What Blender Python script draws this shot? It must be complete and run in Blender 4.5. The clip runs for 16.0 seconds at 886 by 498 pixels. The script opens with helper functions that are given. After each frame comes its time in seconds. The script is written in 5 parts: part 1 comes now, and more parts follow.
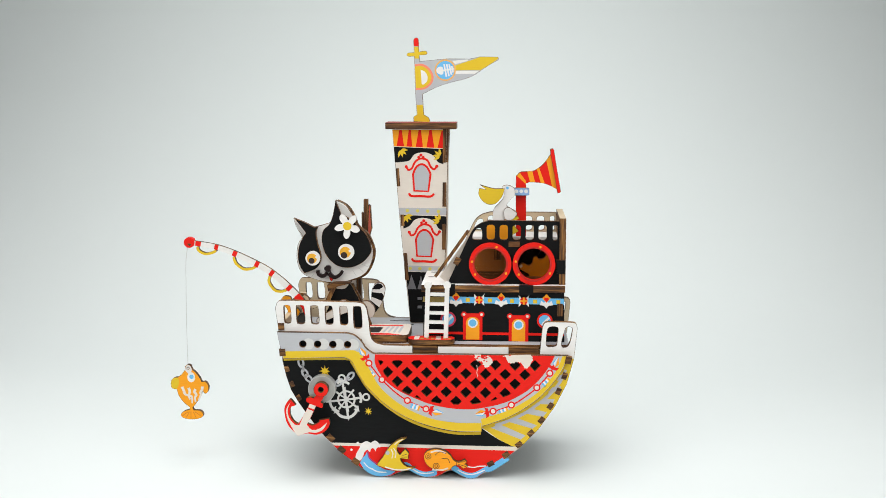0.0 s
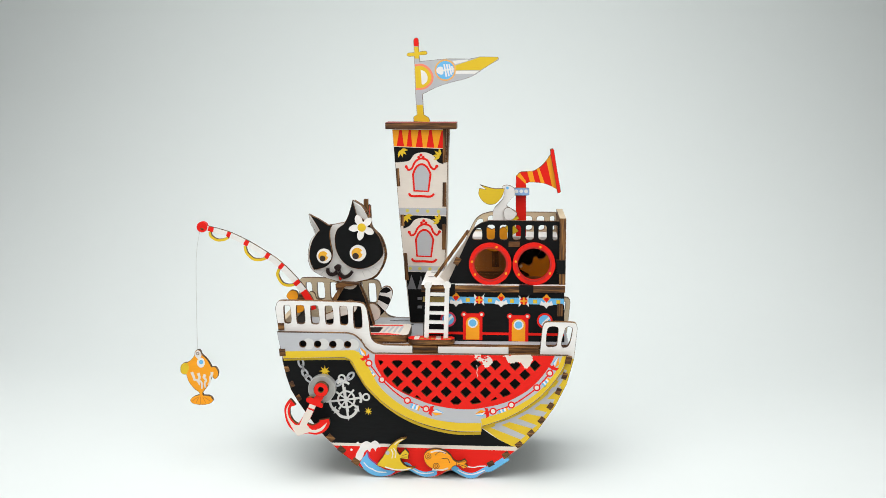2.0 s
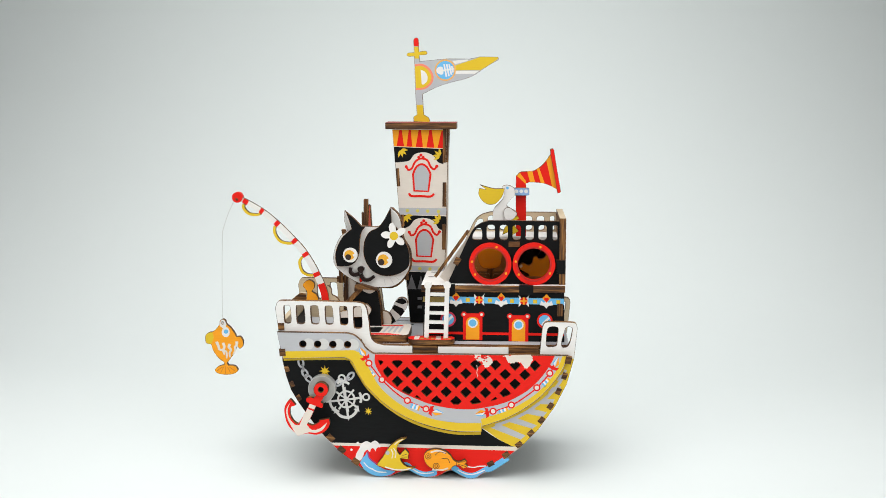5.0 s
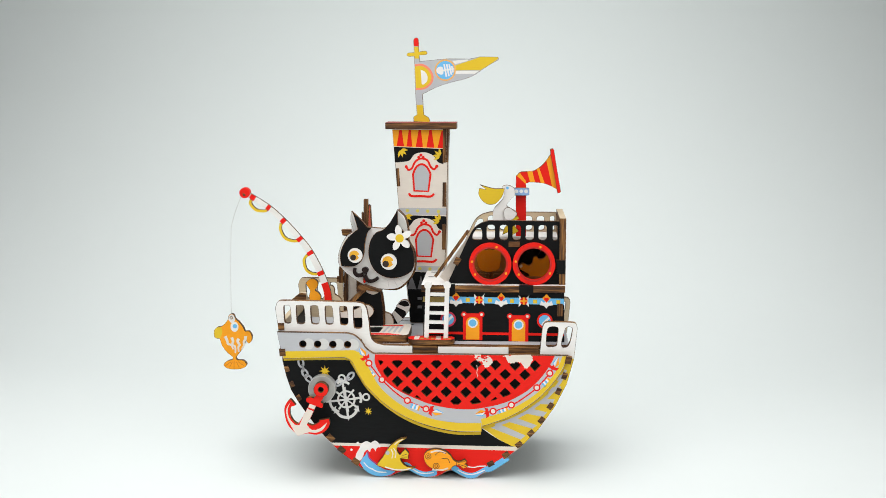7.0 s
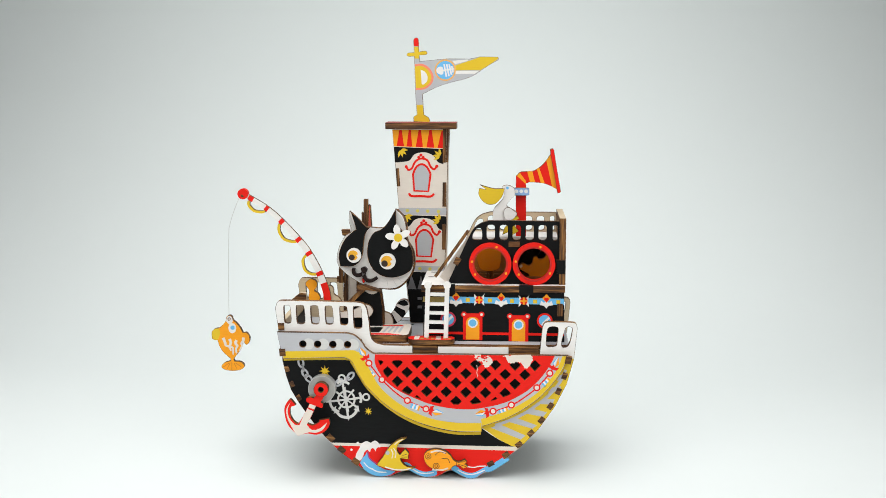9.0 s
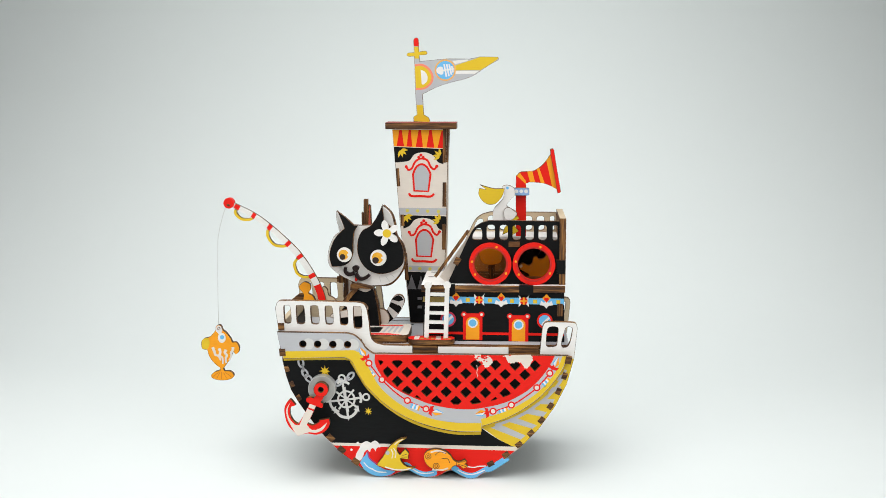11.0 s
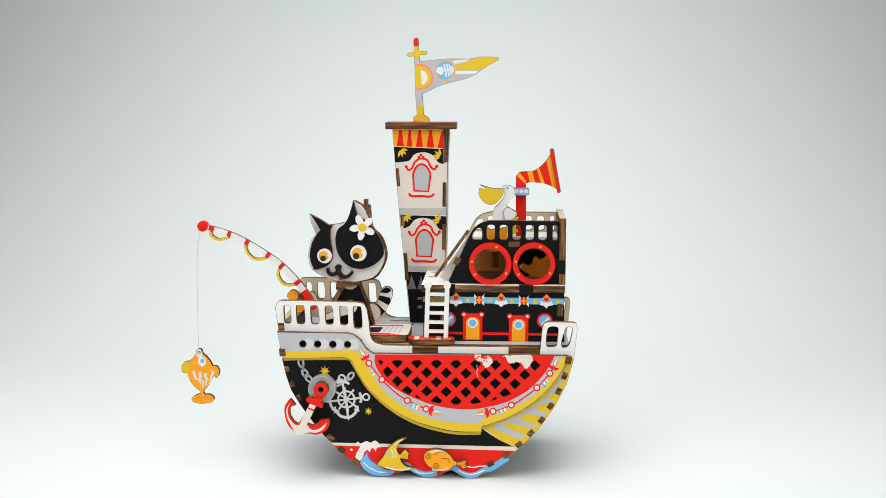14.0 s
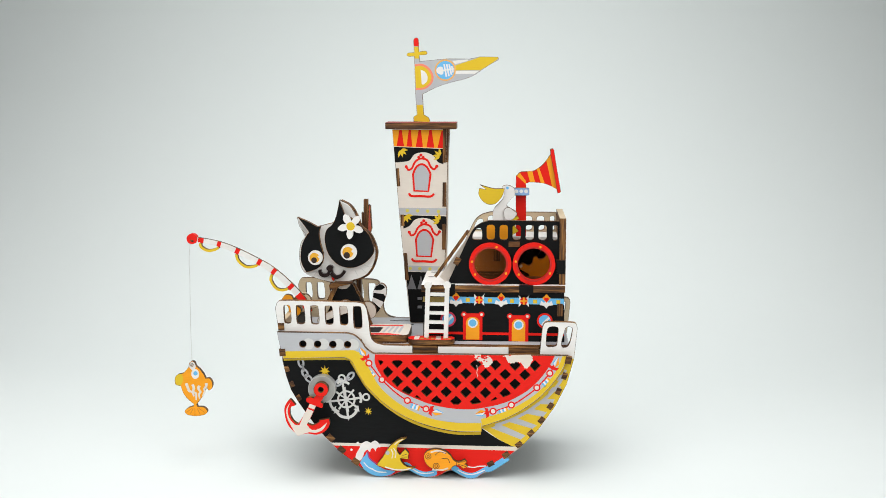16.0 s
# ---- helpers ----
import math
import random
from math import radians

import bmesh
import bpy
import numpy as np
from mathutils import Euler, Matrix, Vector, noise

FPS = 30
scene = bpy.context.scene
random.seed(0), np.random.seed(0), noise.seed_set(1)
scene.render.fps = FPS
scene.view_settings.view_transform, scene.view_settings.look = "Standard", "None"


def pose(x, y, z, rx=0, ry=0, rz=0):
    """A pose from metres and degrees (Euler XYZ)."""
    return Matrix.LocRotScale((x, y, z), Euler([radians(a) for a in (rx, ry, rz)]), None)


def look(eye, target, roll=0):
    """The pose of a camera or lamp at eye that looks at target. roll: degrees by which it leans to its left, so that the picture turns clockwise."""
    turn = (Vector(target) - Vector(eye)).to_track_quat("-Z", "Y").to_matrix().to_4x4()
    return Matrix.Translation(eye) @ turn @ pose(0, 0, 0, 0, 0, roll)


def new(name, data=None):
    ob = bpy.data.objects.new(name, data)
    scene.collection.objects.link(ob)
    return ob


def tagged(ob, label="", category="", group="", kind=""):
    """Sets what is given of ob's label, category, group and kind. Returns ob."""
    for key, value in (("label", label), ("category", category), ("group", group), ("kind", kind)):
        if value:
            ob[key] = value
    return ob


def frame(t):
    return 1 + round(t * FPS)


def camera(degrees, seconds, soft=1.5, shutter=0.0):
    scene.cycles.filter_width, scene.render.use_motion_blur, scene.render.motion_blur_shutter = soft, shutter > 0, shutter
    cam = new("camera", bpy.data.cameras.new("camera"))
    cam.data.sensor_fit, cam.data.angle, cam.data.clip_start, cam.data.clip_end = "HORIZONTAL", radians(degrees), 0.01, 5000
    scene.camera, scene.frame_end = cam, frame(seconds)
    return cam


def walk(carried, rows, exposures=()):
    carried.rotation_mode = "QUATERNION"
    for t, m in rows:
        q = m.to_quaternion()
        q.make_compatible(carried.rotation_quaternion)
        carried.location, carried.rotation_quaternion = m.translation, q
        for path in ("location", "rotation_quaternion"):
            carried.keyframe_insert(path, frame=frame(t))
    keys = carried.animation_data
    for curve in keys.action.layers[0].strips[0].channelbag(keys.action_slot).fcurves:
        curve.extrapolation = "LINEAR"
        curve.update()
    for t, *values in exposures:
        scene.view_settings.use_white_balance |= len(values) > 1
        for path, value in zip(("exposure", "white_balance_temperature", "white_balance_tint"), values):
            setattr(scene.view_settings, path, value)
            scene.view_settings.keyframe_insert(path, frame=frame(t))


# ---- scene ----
# ---------- camera: it stands still ----------
cam = camera(38.58, 16.0, soft=0.62)
STAND = pose(0.03921, -0.627, 0.20596, 90 - 7.904, 0, 2.81)
walk(cam, [(0, STAND), (16, STAND)])

# ---------- light: a photo studio with soft boxes ----------
MM = 0.001
world = bpy.data.worlds.new("studio_air")
scene.world = world
world.use_nodes = True
world.node_tree.nodes["Background"].inputs[0].default_value = (0.9, 0.96, 1.0, 1)
world.node_tree.nodes["Background"].inputs[1].default_value = 0.06


def softbox(name, eye, target, w, h, watts, colour=(1, 1, 1)):
    data = bpy.data.lights.new(name, "AREA")
    data.shape, data.size, data.size_y, data.energy, data.color = "RECTANGLE", w, h, watts, colour
    ob = new(name, data)
    ob.matrix_world = look(eye, target)
    return ob


softbox("softbox_key", (-0.40, -0.54, 0.50), (0, 0.0, 0.09), 0.85, 0.65, 1.16, (1.0, 0.99, 0.965)).data.spread = radians(95)
softbox("softbox_side", (0.46, -0.54, 0.44), (-0.02, 0.0, 0.09), 0.85, 0.65, 1.12, (1.0, 0.99, 0.965)).data.spread = radians(95)
softbox("softbox_top", (-0.03, -0.10, 0.85), (-0.03, -0.06, 0), 0.68, 0.9, 3.4, (0.985, 1.0, 0.995)).data.spread = radians(112)
# unseen fill lamp, added to brighten the middle of the backdrop
softbox("backdrop_fill", (0.0, -0.3, 0.95), (0.0, 0.62, 0.18), 0.2, 0.2, 0.44, (0.96, 1.0, 0.99)).data.spread = radians(64)
scene.view_settings.exposure = 0.0


# ---------- materials ----------
def material(name, colour, rough=0.55, grain=0.10, bump=0.04, scale=900.0, wear=0.06, stretch=(1, 1, 1), metallic=0.0, spec=0.35):
    """Ink or wood: two scales of variation in the colour and a fine relief."""
    m = bpy.data.materials.new(name)
    m.use_nodes = True
    nt = m.node_tree
    b = nt.nodes["Principled BSDF"]
    b.inputs["Roughness"].default_value = rough
    b.inputs["Metallic"].default_value = metallic
    b.inputs["Specular IOR Level"].default_value = spec
    co = nt.nodes.new("ShaderNodeTexCoord")
    mp = nt.nodes.new("ShaderNodeMapping")
    mp.inputs["Scale"].default_value = stretch
    nt.links.new(co.outputs["Object"], mp.inputs["Vector"])
    fine = nt.nodes.new("ShaderNodeTexNoise")
    fine.inputs["Scale"].default_value = scale
    fine.inputs["Detail"].default_value = 4
    broad = nt.nodes.new("ShaderNodeTexNoise")
    broad.inputs["Scale"].default_value = scale * 0.07
    broad.inputs["Detail"].default_value = 3
    for nd in (fine, broad):
        nt.links.new(mp.outputs["Vector"], nd.inputs["Vector"])
    mixed = nt.nodes.new("ShaderNodeMix")
    mixed.data_type = "RGBA"
    mixed.inputs["A"].default_value = (*[c * (1 - grain) for c in colour], 1)
    mixed.inputs["B"].default_value = (*[min(1, c * (1 + grain)) for c in colour], 1)
    nt.links.new(fine.outputs["Fac"], mixed.inputs["Factor"])
    worn = nt.nodes.new("ShaderNodeMix")
    worn.data_type = "RGBA"
    worn.blend_type = "MULTIPLY"
    worn.inputs["B"].default_value = (1 - wear, 1 - wear * 1.1, 1 - wear * 1.3, 1)
    nt.links.new(mixed.outputs["Result"], worn.inputs["A"])
    nt.links.new(broad.outputs["Fac"], worn.inputs["Factor"])
    nt.links.new(worn.outputs["Result"], b.inputs["Base Color"])
    bm_ = nt.nodes.new("ShaderNodeBump")
    bm_.inputs["Strength"].default_value = bump
    bm_.inputs["Distance"].default_value = 0.0004
    nt.links.new(fine.outputs["Fac"], bm_.inputs["Height"])
    nt.links.new(bm_.outputs["Normal"], b.inputs["Normal"])
    return m


GRAIN = (0.25, 1, 1.6)
WHITE = material("white_ink", (0.83, 0.82, 0.81), grain=0.06, wear=0.20, stretch=GRAIN)
CREAM = material("cream_ink", (0.74, 0.67, 0.60), grain=0.05, wear=0.12, stretch=GRAIN)
BLACK = material("black_ink", (0.0065, 0.007, 0.0075), grain=0.4, rough=0.5, spec=0.10, wear=0.2, stretch=GRAIN)
RED = material("red_ink", (0.74, 0.013, 0.007), grain=0.07, spec=0.16, stretch=GRAIN)
YELLOW = material("yellow_ink", (0.71, 0.48, 0.016), grain=0.05, stretch=GRAIN)
ORANGE = material("orange_ink", (0.88, 0.34, 0.014), grain=0.08, spec=0.2, stretch=GRAIN)
BLUE = material("blue_ink", (0.13, 0.44, 0.76), grain=0.05, stretch=GRAIN)
GREY = material("grey_ink", (0.46, 0.47, 0.50), grain=0.05, wear=0.1, stretch=GRAIN)
PRINT = material("greyish_white_ink", (0.62, 0.62, 0.61), grain=0.05, wear=0.15, stretch=GRAIN)
DULL_YELLOW = material("faded_yellow_ink", (0.66, 0.57, 0.10), grain=0.15, stretch=GRAIN)
GOLD = material("gold_ink", (0.55, 0.30, 0.06), grain=0.2, stretch=GRAIN)
OXBLOOD = material("oxblood_ink", (0.30, 0.022, 0.012), grain=0.2, stretch=GRAIN)
DEEP = material("dark_grey_ink", (0.16, 0.16, 0.17), grain=0.1, stretch=GRAIN)
PALE = material("pale_plywood", (0.62, 0.50, 0.34), grain=0.14, wear=0.15, scale=700, stretch=(0.15, 1, 2.2))
STEEL = material("brushed_steel", (0.55, 0.55, 0.54), rough=0.4, grain=0.2, metallic=0.45, scale=300)


def plywood_edge(upright=False):
    """Laser-cut edge: charred and honey-brown layers running along the sheet."""
    m = material("burnt_plywood_edge_upright" if upright else "burnt_plywood_edge", (0.12, 0.055, 0.022), rough=0.6, grain=0.3, bump=0.3, scale=500, wear=0.3, stretch=(0.2, 0.6, 1))
    nt = m.node_tree
    b = nt.nodes["Principled BSDF"]
    co = nt.nodes.new("ShaderNodeTexCoord")
    mp = nt.nodes.new("ShaderNodeMapping")
    mp.inputs["Scale"].default_value = (620, 620, 45) if upright else (45, 300, 620)
    nt.links.new(co.outputs["Object"], mp.inputs["Vector"])
    n = nt.nodes.new("ShaderNodeTexNoise")
    n.inputs["Scale"].default_value = 1.0
    n.inputs["Detail"].default_value = 5
    n.inputs["Roughness"].default_value = 0.65
    nt.links.new(mp.outputs["Vector"], n.inputs["Vector"])
    r = nt.nodes.new("ShaderNodeValToRGB")
    e = r.color_ramp.elements
    e[0].position, e[0].color = 0.33, (0.020, 0.008, 0.003, 1)
    e[1].position, e[1].color = 0.74, (0.50, 0.27, 0.085, 1)
    for at, tone in ((0.46, (0.066, 0.026, 0.007, 1)), (0.56, (0.17, 0.072, 0.018, 1)), (0.64, (0.31, 0.145, 0.036, 1))):
        e.new(at).color = tone
    nt.links.new(n.outputs["Fac"], r.inputs["Fac"])
    nt.links.new(r.outputs["Color"], b.inputs["Base Color"])
    return m


EDGE = plywood_edge()
EDGE_UP = plywood_edge(True)
SEAMLESS = material("seamless_paper", (0.775, 0.815, 0.81), rough=0.75, grain=0.006, bump=0.01, scale=60, wear=0.012)


def dimming_pane():
    """Thin tinted pane added to dim what lies behind the windows, with a faint gloss."""
    m = bpy.data.materials.new("dimming_tint")
    m.use_nodes = True
    nt = m.node_tree
    out = nt.nodes["Material Output"]
    clear = nt.nodes.new("ShaderNodeBsdfTransparent")
    clear.inputs["Color"].default_value = (0.88, 0.76, 0.64, 1)
    gloss = nt.nodes.new("ShaderNodeBsdfGlossy")
    gloss.inputs["Roughness"].default_value = 0.12
    mix = nt.nodes.new("ShaderNodeMixShader")
    mix.inputs["Fac"].default_value = 0.004
    nt.links.new(clear.outputs[0], mix.inputs[1])
    nt.links.new(gloss.outputs[0], mix.inputs[2])
    nt.links.new(mix.outputs[0], out.inputs["Surface"])
    return m


DIMMING = dimming_pane()
LINE = material("nylon_line", (0.62, 0.62, 0.60), rough=0.3, grain=0.02)

# ---------- building helpers ----------
ORIGIN = {}


def thing(name, at, label, category, group="", kind=""):
    """An Empty at its base that carries the parts of one thing; at in mm."""
    ob = new(name)
    ob.empty_display_size = 0.01
    ob.location = [c * MM for c in at]
    ORIGIN[ob] = Vector(at)
    return tagged(ob, label, category, group, kind)


def part(name, bm, materials, parent, label=""):
    me = bpy.data.meshes.new(name)
    for mat in materials:
        me.materials.append(mat)
    bmesh.ops.recalc_face_normals(bm, faces=bm.faces)
    o = ORIGIN[parent]
    for v in bm.verts:
        v.co = (v.co - o) * MM
    bm.to_mesh(me)
    bm.free()
    ob = new(name, me)
    ob.parent = parent
    ORIGIN[ob] = o
    return tagged(ob, label)


def smooth(pts, closed=True, n=5):
    """Rounded outline through the points; a third value of 1 marks a sharp corner."""
    out, k = [], len(pts)
    last = k if closed else k - 1
    for i in range(last):
        a, b = pts[i], pts[(i + 1) % k]
        p = pts[(i - 1) % k] if closed or i > 0 else a
        q = pts[(i + 2) % k] if closed or i + 2 < k else b
        sa, sb = len(a) > 2, len(b) > 2
        out.append((a[0], a[1]))
        if sa and sb:
            continue
        for j in range(1, n):
            s = j / n
            h = []
            for c in (0, 1):
                ta = (b[c] - a[c]) if sa else (b[c] - p[c]) * 0.5
                tb = (b[c] - a[c]) if sb else (q[c] - a[c]) * 0.5
                h.append((2 * s**3 - 3 * s**2 + 1) * a[c] + (s**3 - 2 * s**2 + s) * ta + (3 * s**2 - 2 * s**3) * b[c] + (s**3 - s**2) * tb)
            out.append(tuple(h))
    if not closed:
        out.append((pts[-1][0], pts[-1][1]))
    return out


def ring(x, z, r, n=28, rz=None, turn=0.0):
    rz = rz or r
    c, s = math.cos(radians(turn)), math.sin(radians(turn))
    out = []
    for i in range(n):
        a = 2 * math.pi * i / n
        u, v = r * math.cos(a), rz * math.sin(a)
        out.append((x + u * c - v * s, z + u * s + v * c))
    return out


def slot(x0, z0, x1, z1, r, n=4):
    """A rectangle with rounded corners."""
    out = []
    for cx, cz, a0 in ((x1 - r, z1 - r, 0), (x0 + r, z1 - r, 90), (x0 + r, z0 + r, 180), (x1 - r, z0 + r, 270)):
        for i in range(n + 1):
            a = radians(a0 + 90 * i / n)
            out.append((cx + r * math.cos(a), cz + r * math.sin(a)))
    return out


def star(x, z, r, q, n, turn=90):
    return [(x + (r if i % 2 == 0 else q) * math.cos(radians(turn + 180 * i / n)), z + (r if i % 2 == 0 else q) * math.sin(radians(turn + 180 * i / n))) for i in range(2 * n)]


def fill(loops):
    from mathutils.geometry import tessellate_polygon
    flat = [p for lp in loops for p in lp]
    return flat, tessellate_polygon([[Vector((p[0], p[1], 0)) for p in lp] for lp in loops])


def sheet(bm, outline, y0, y1, holes=(), face=0, edge=1):
    """A sheet cut to an outline in the x-z plane, from y0 (front) to y1."""
    loops = [outline, *holes]
    flat, tris = fill(loops)
    front = [bm.verts.new((p[0], y0, p[1])) for p in flat]
    back = [bm.verts.new((p[0], y1, p[1])) for p in flat]
    for t in tris:
        for vs in (front, back):
            try:
                f = bm.faces.new([vs[i] for i in t])
                f.material_index = face
            except ValueError:
                pass
    k = 0
    for lp in loops:
        m = len(lp)
        for i in range(m):
            a, b = k + i, k + (i + 1) % m
            f = bm.faces.new((front[a], front[b], back[b], back[a]))
            f.material_index = edge
        k += m


def char_line(bm, loop, y, w, inward):
    """A narrow scorched line on the face along a cut."""
    n = len(loop)
    turn = 1 if sum(loop[i - 1][0] * loop[i][1] - loop[i][0] * loop[i - 1][1] for i in range(n)) > 0 else -1
    turn = turn if inward else -turn
    o, q = [], []
    for i in range(n):
        a, b = loop[i - 1], loop[(i + 1) % n]
        dx, dz = b[0] - a[0], b[1] - a[1]
        d = math.hypot(dx, dz) or 1
        o.append(bm.verts.new((loop[i][0], y, loop[i][1])))
        q.append(bm.verts.new((loop[i][0] - dz / d * w * turn, y, loop[i][1] + dx / d * w * turn)))
    for i in range(n):
        j = (i + 1) % n
        bm.faces.new((o[i], o[j], q[j], q[i])).material_index = 1


def plate(name, outline, y0, y1, mat, parent, holes=(), edge=None, label="", char=None):
    bm = bmesh.new()
    outline = [p[:2] for p in outline]
    sheet(bm, outline, y0, y1, holes)
    if mat is EDGE:
        tall, wide = (max(p[c] for p in outline) - min(p[c] for p in outline) for c in (1, 0))
        mat = EDGE_UP if tall > 1.3 * wide else EDGE
    if char is None:
        char = 0 if mat is BLACK else 0.15
    if char and edge is None and mat not in (EDGE, EDGE_UP) and y1 - y0 < 6:
        char_line(bm, outline, y0 - 0.06, char, True)
        for h in holes:
            char_line(bm, h, y0 - 0.06, char, False)
    return part(name, bm, [mat, edge or EDGE], parent, label)


INK = 0.035  # thickness of a printed layer in mm


LAYER = [0]


def lift():
    """Each printed patch lies a hair above the one before, so that none share a plane."""
    LAYER[0] = (LAYER[0] + 1) % 18
    return 0.0018 * LAYER[0]


def ink(name, outline, y, mat, parent, level=1, holes=(), label=""):
    """A printed patch on the surface whose front is at y."""
    return inks(name, [outline], y, mat, parent, level, label, holes)


def inks(name, outlines, y, mat, parent, level=1, label="", holes=()):
    """Several patches of one print in one colour."""
    bm = bmesh.new()
    for o in outlines:
        sheet(bm, [p[:2] for p in o], y - INK * level - lift(), y + 0.02, holes, 0, 0)
    return part(name, bm, [mat], parent, label)


def band(pts, width, closed=False):
    """The outline of a stroke of that width along the points."""
    n = len(pts)
    left, right = [], []
    for i in range(n):
        a = pts[(i - 1) % n] if closed or i > 0 else pts[i]
        b = pts[(i + 1) % n] if closed or i < n - 1 else pts[i]
        dx, dz = b[0] - a[0], b[1] - a[1]
        d = math.hypot(dx, dz) or 1
        w = width(i / (n - 1)) if callable(width) else width
        left.append((pts[i][0] - dz / d * w / 2, pts[i][1] + dx / d * w / 2))
        right.append((pts[i][0] + dz / d * w / 2, pts[i][1] - dx / d * w / 2))
    return left + right[::-1] if not closed else (left, right)


def block(bm, x0, x1, y0, y1, z0, z1, sides=0, top=0, front=None):
    v = [bm.verts.new(c) for c in ((x0, y0, z0), (x1, y0, z0), (x1, y1, z0), (x0, y1, z0), (x0, y0, z1), (x1, y0, z1), (x1, y1, z1), (x0, y1, z1))]
    for idx, m in (((0, 1, 2, 3), sides), ((4, 5, 6, 7), top), ((0, 1, 5, 4), sides if front is None else front), ((1, 2, 6, 5), sides), ((2, 3, 7, 6), sides), ((3, 0, 4, 7), sides)):
        bm.faces.new([v[i] for i in idx]).material_index = m


def box(name, x0, x1, y0, y1, z0, z1, top, sides, parent, label="", front=None):
    bm = bmesh.new()
    block(bm, x0, x1, y0, y1, z0, z1, 1, 0, None if front is None else 2)
    return part(name, bm, [top, sides] + ([front] if front else []), parent, label)


# ---------- the studio ----------
def seamless():
    """White seamless paper: a floor that sweeps up into the backdrop."""
    bm = bmesh.new()
    prof = [(-1600, 0), (-600, 0), (250, 0)]
    for i in range(1, 25):
        a = radians(90 * i / 24)
        prof.append((250 + 420 * math.sin(a), 420 - 420 * math.cos(a)))
    prof += [(670, 900), (670, 1900)]
    rows = [[bm.verts.new((x, y, z)) for x in (-1900, -600, 0, 600, 1900)] for y, z in prof]
    for a, b in zip(rows, rows[1:]):
        for i in range(4):
            bm.faces.new((a[i], a[i + 1], b[i + 1], b[i])).smooth = True
    me = bpy.data.meshes.new("ground")
    me.materials.append(SEAMLESS)
    for v in bm.verts:
        v.co *= MM
    bm.to_mesh(me)
    bm.free()
    return tagged(new("ground", me), "white seamless paper sweeping up into a backdrop", "backdrop", kind="structure")


seamless()
PLASTER = material("studio_plaster", (0.45, 0.46, 0.46), rough=0.85, grain=0.04, scale=40)


def studio_wall(name, x0, x1, y0, y1, z0, z1):
    """One side of the plain room round the set, in metres."""
    bm = bmesh.new()
    block(bm, x0, x1, y0, y1, z0, z1)
    me = bpy.data.meshes.new(name)
    me.materials.append(PLASTER)
    bmesh.ops.recalc_face_normals(bm, faces=bm.faces)
    bm.to_mesh(me)
    bm.free()
    return tagged(new(name, me), "plain grey plaster of the studio room", name.split("_")[0], kind="structure")


studio_wall("floor", -2.4, 2.4, -2.4, 1.4, -0.12, -0.004)
studio_wall("ceiling", -2.4, 2.4, -2.4, 1.4, 2.6, 2.7)
studio_wall("wall_north", -2.4, 2.4, 1.4, 1.5, -0.12, 2.7)
studio_wall("wall_south", -2.4, 2.4, -2.5, -2.4, -0.12, 2.7)
studio_wall("wall_east", 2.4, 2.5, -2.4, 1.4, -0.12, 2.7)
studio_wall("wall_west", -2.5, -2.4, -2.4, 1.4, -0.12, 2.7)

# ---------- the ship's hull ----------
def clip(poly, field):
    """The part of a polygon inside a convex field that runs anticlockwise."""
    out = poly
    for i in range(len(field)):
        (ax, az), (bx, bz) = field[i], field[(i + 1) % len(field)]
        src, out = out, []
        side = [(bx - ax) * (p[1] - az) - (bz - az) * (p[0] - ax) for p in src]
        for j in range(len(src)):
            p, q, sp, sq = src[j - 1], src[j], side[j - 1], side[j]
            if (sp >= 0) != (sq >= 0):
                k = sp / (sp - sq)
                out.append((p[0] + (q[0] - p[0]) * k, p[1] + (q[1] - p[1]) * k))
            if sq >= 0:
                out.append(q)
        if len(out) < 3:
            return []
    return out


def area(poly):
    return 0.5 * sum(poly[i - 1][0] * poly[i][1] - poly[i][0] * poly[i - 1][1] for i in range(len(poly)))


ship = thing("toy_ship", (0, 36, 0), "painted plywood toy ship with a black and red hull", "toy ship")
# side board with the white bow and stern rails
BOARD = smooth([(-76.81, 88.12, 1), (-75.31, 91.34), (-71.55, 91.95), (-55.71, 91.8, 1), (-35.03, 91.41, 1), (-31.88, 90.56), (-30.18, 87.68), (-29.09, 81.29, 1), (-28.28, 74.01), (-26, 70.82), (-21.41, 69.41, 1), (-7.05, 69.27, 1), (-7.06, 65.47, 1), (5.85, 65.61, 1), (5.85, 69.11, 1), (41.56, 69.2, 1), (41.59, 65.71, 1), (57.25, 65.3, 1), (58.53, 79.25, 1), (59.63, 81.58), (62.74, 82.18), (73.21, 82), (75.49, 81.15), (76.09, 78.85, 1), (74.61, 63.45, 1), (71.09, 50.27, 1), (65.25, 38.45, 1), (57.09, 26.53, 1), (47.7, 16.59, 1), (39.1, 9.9, 1), (31.04, 4.7, 1), (29.02, 2.87), (25.26, 0.41), (21.21, 0.04), (16.56, 2.07), (13.08, 4.11), (9.59, 3.16), (5.82, 1), (-0.87, 0.29), (-5.81, 2.31), (-9.59, 4.06), (-13.68, 2.79), (-18.93, 0.6), (-23.31, 0.53), (-27.68, 2.57), (-33.5, 4.89, 1), (-35.82, 6.66, 1), (-40.17, 9.9, 1), (-44.8, 13.43, 1), (-48.26, 17.27, 1), (-52.59, 21.4, 1), (-57.75, 27.9, 1), (-62.04, 33.81, 1), (-66.03, 39.7, 1), (-69.43, 45.6, 1), (-71.64, 52.38, 1), (-73.54, 60.33, 1), (-75.29, 76.46, 1)])
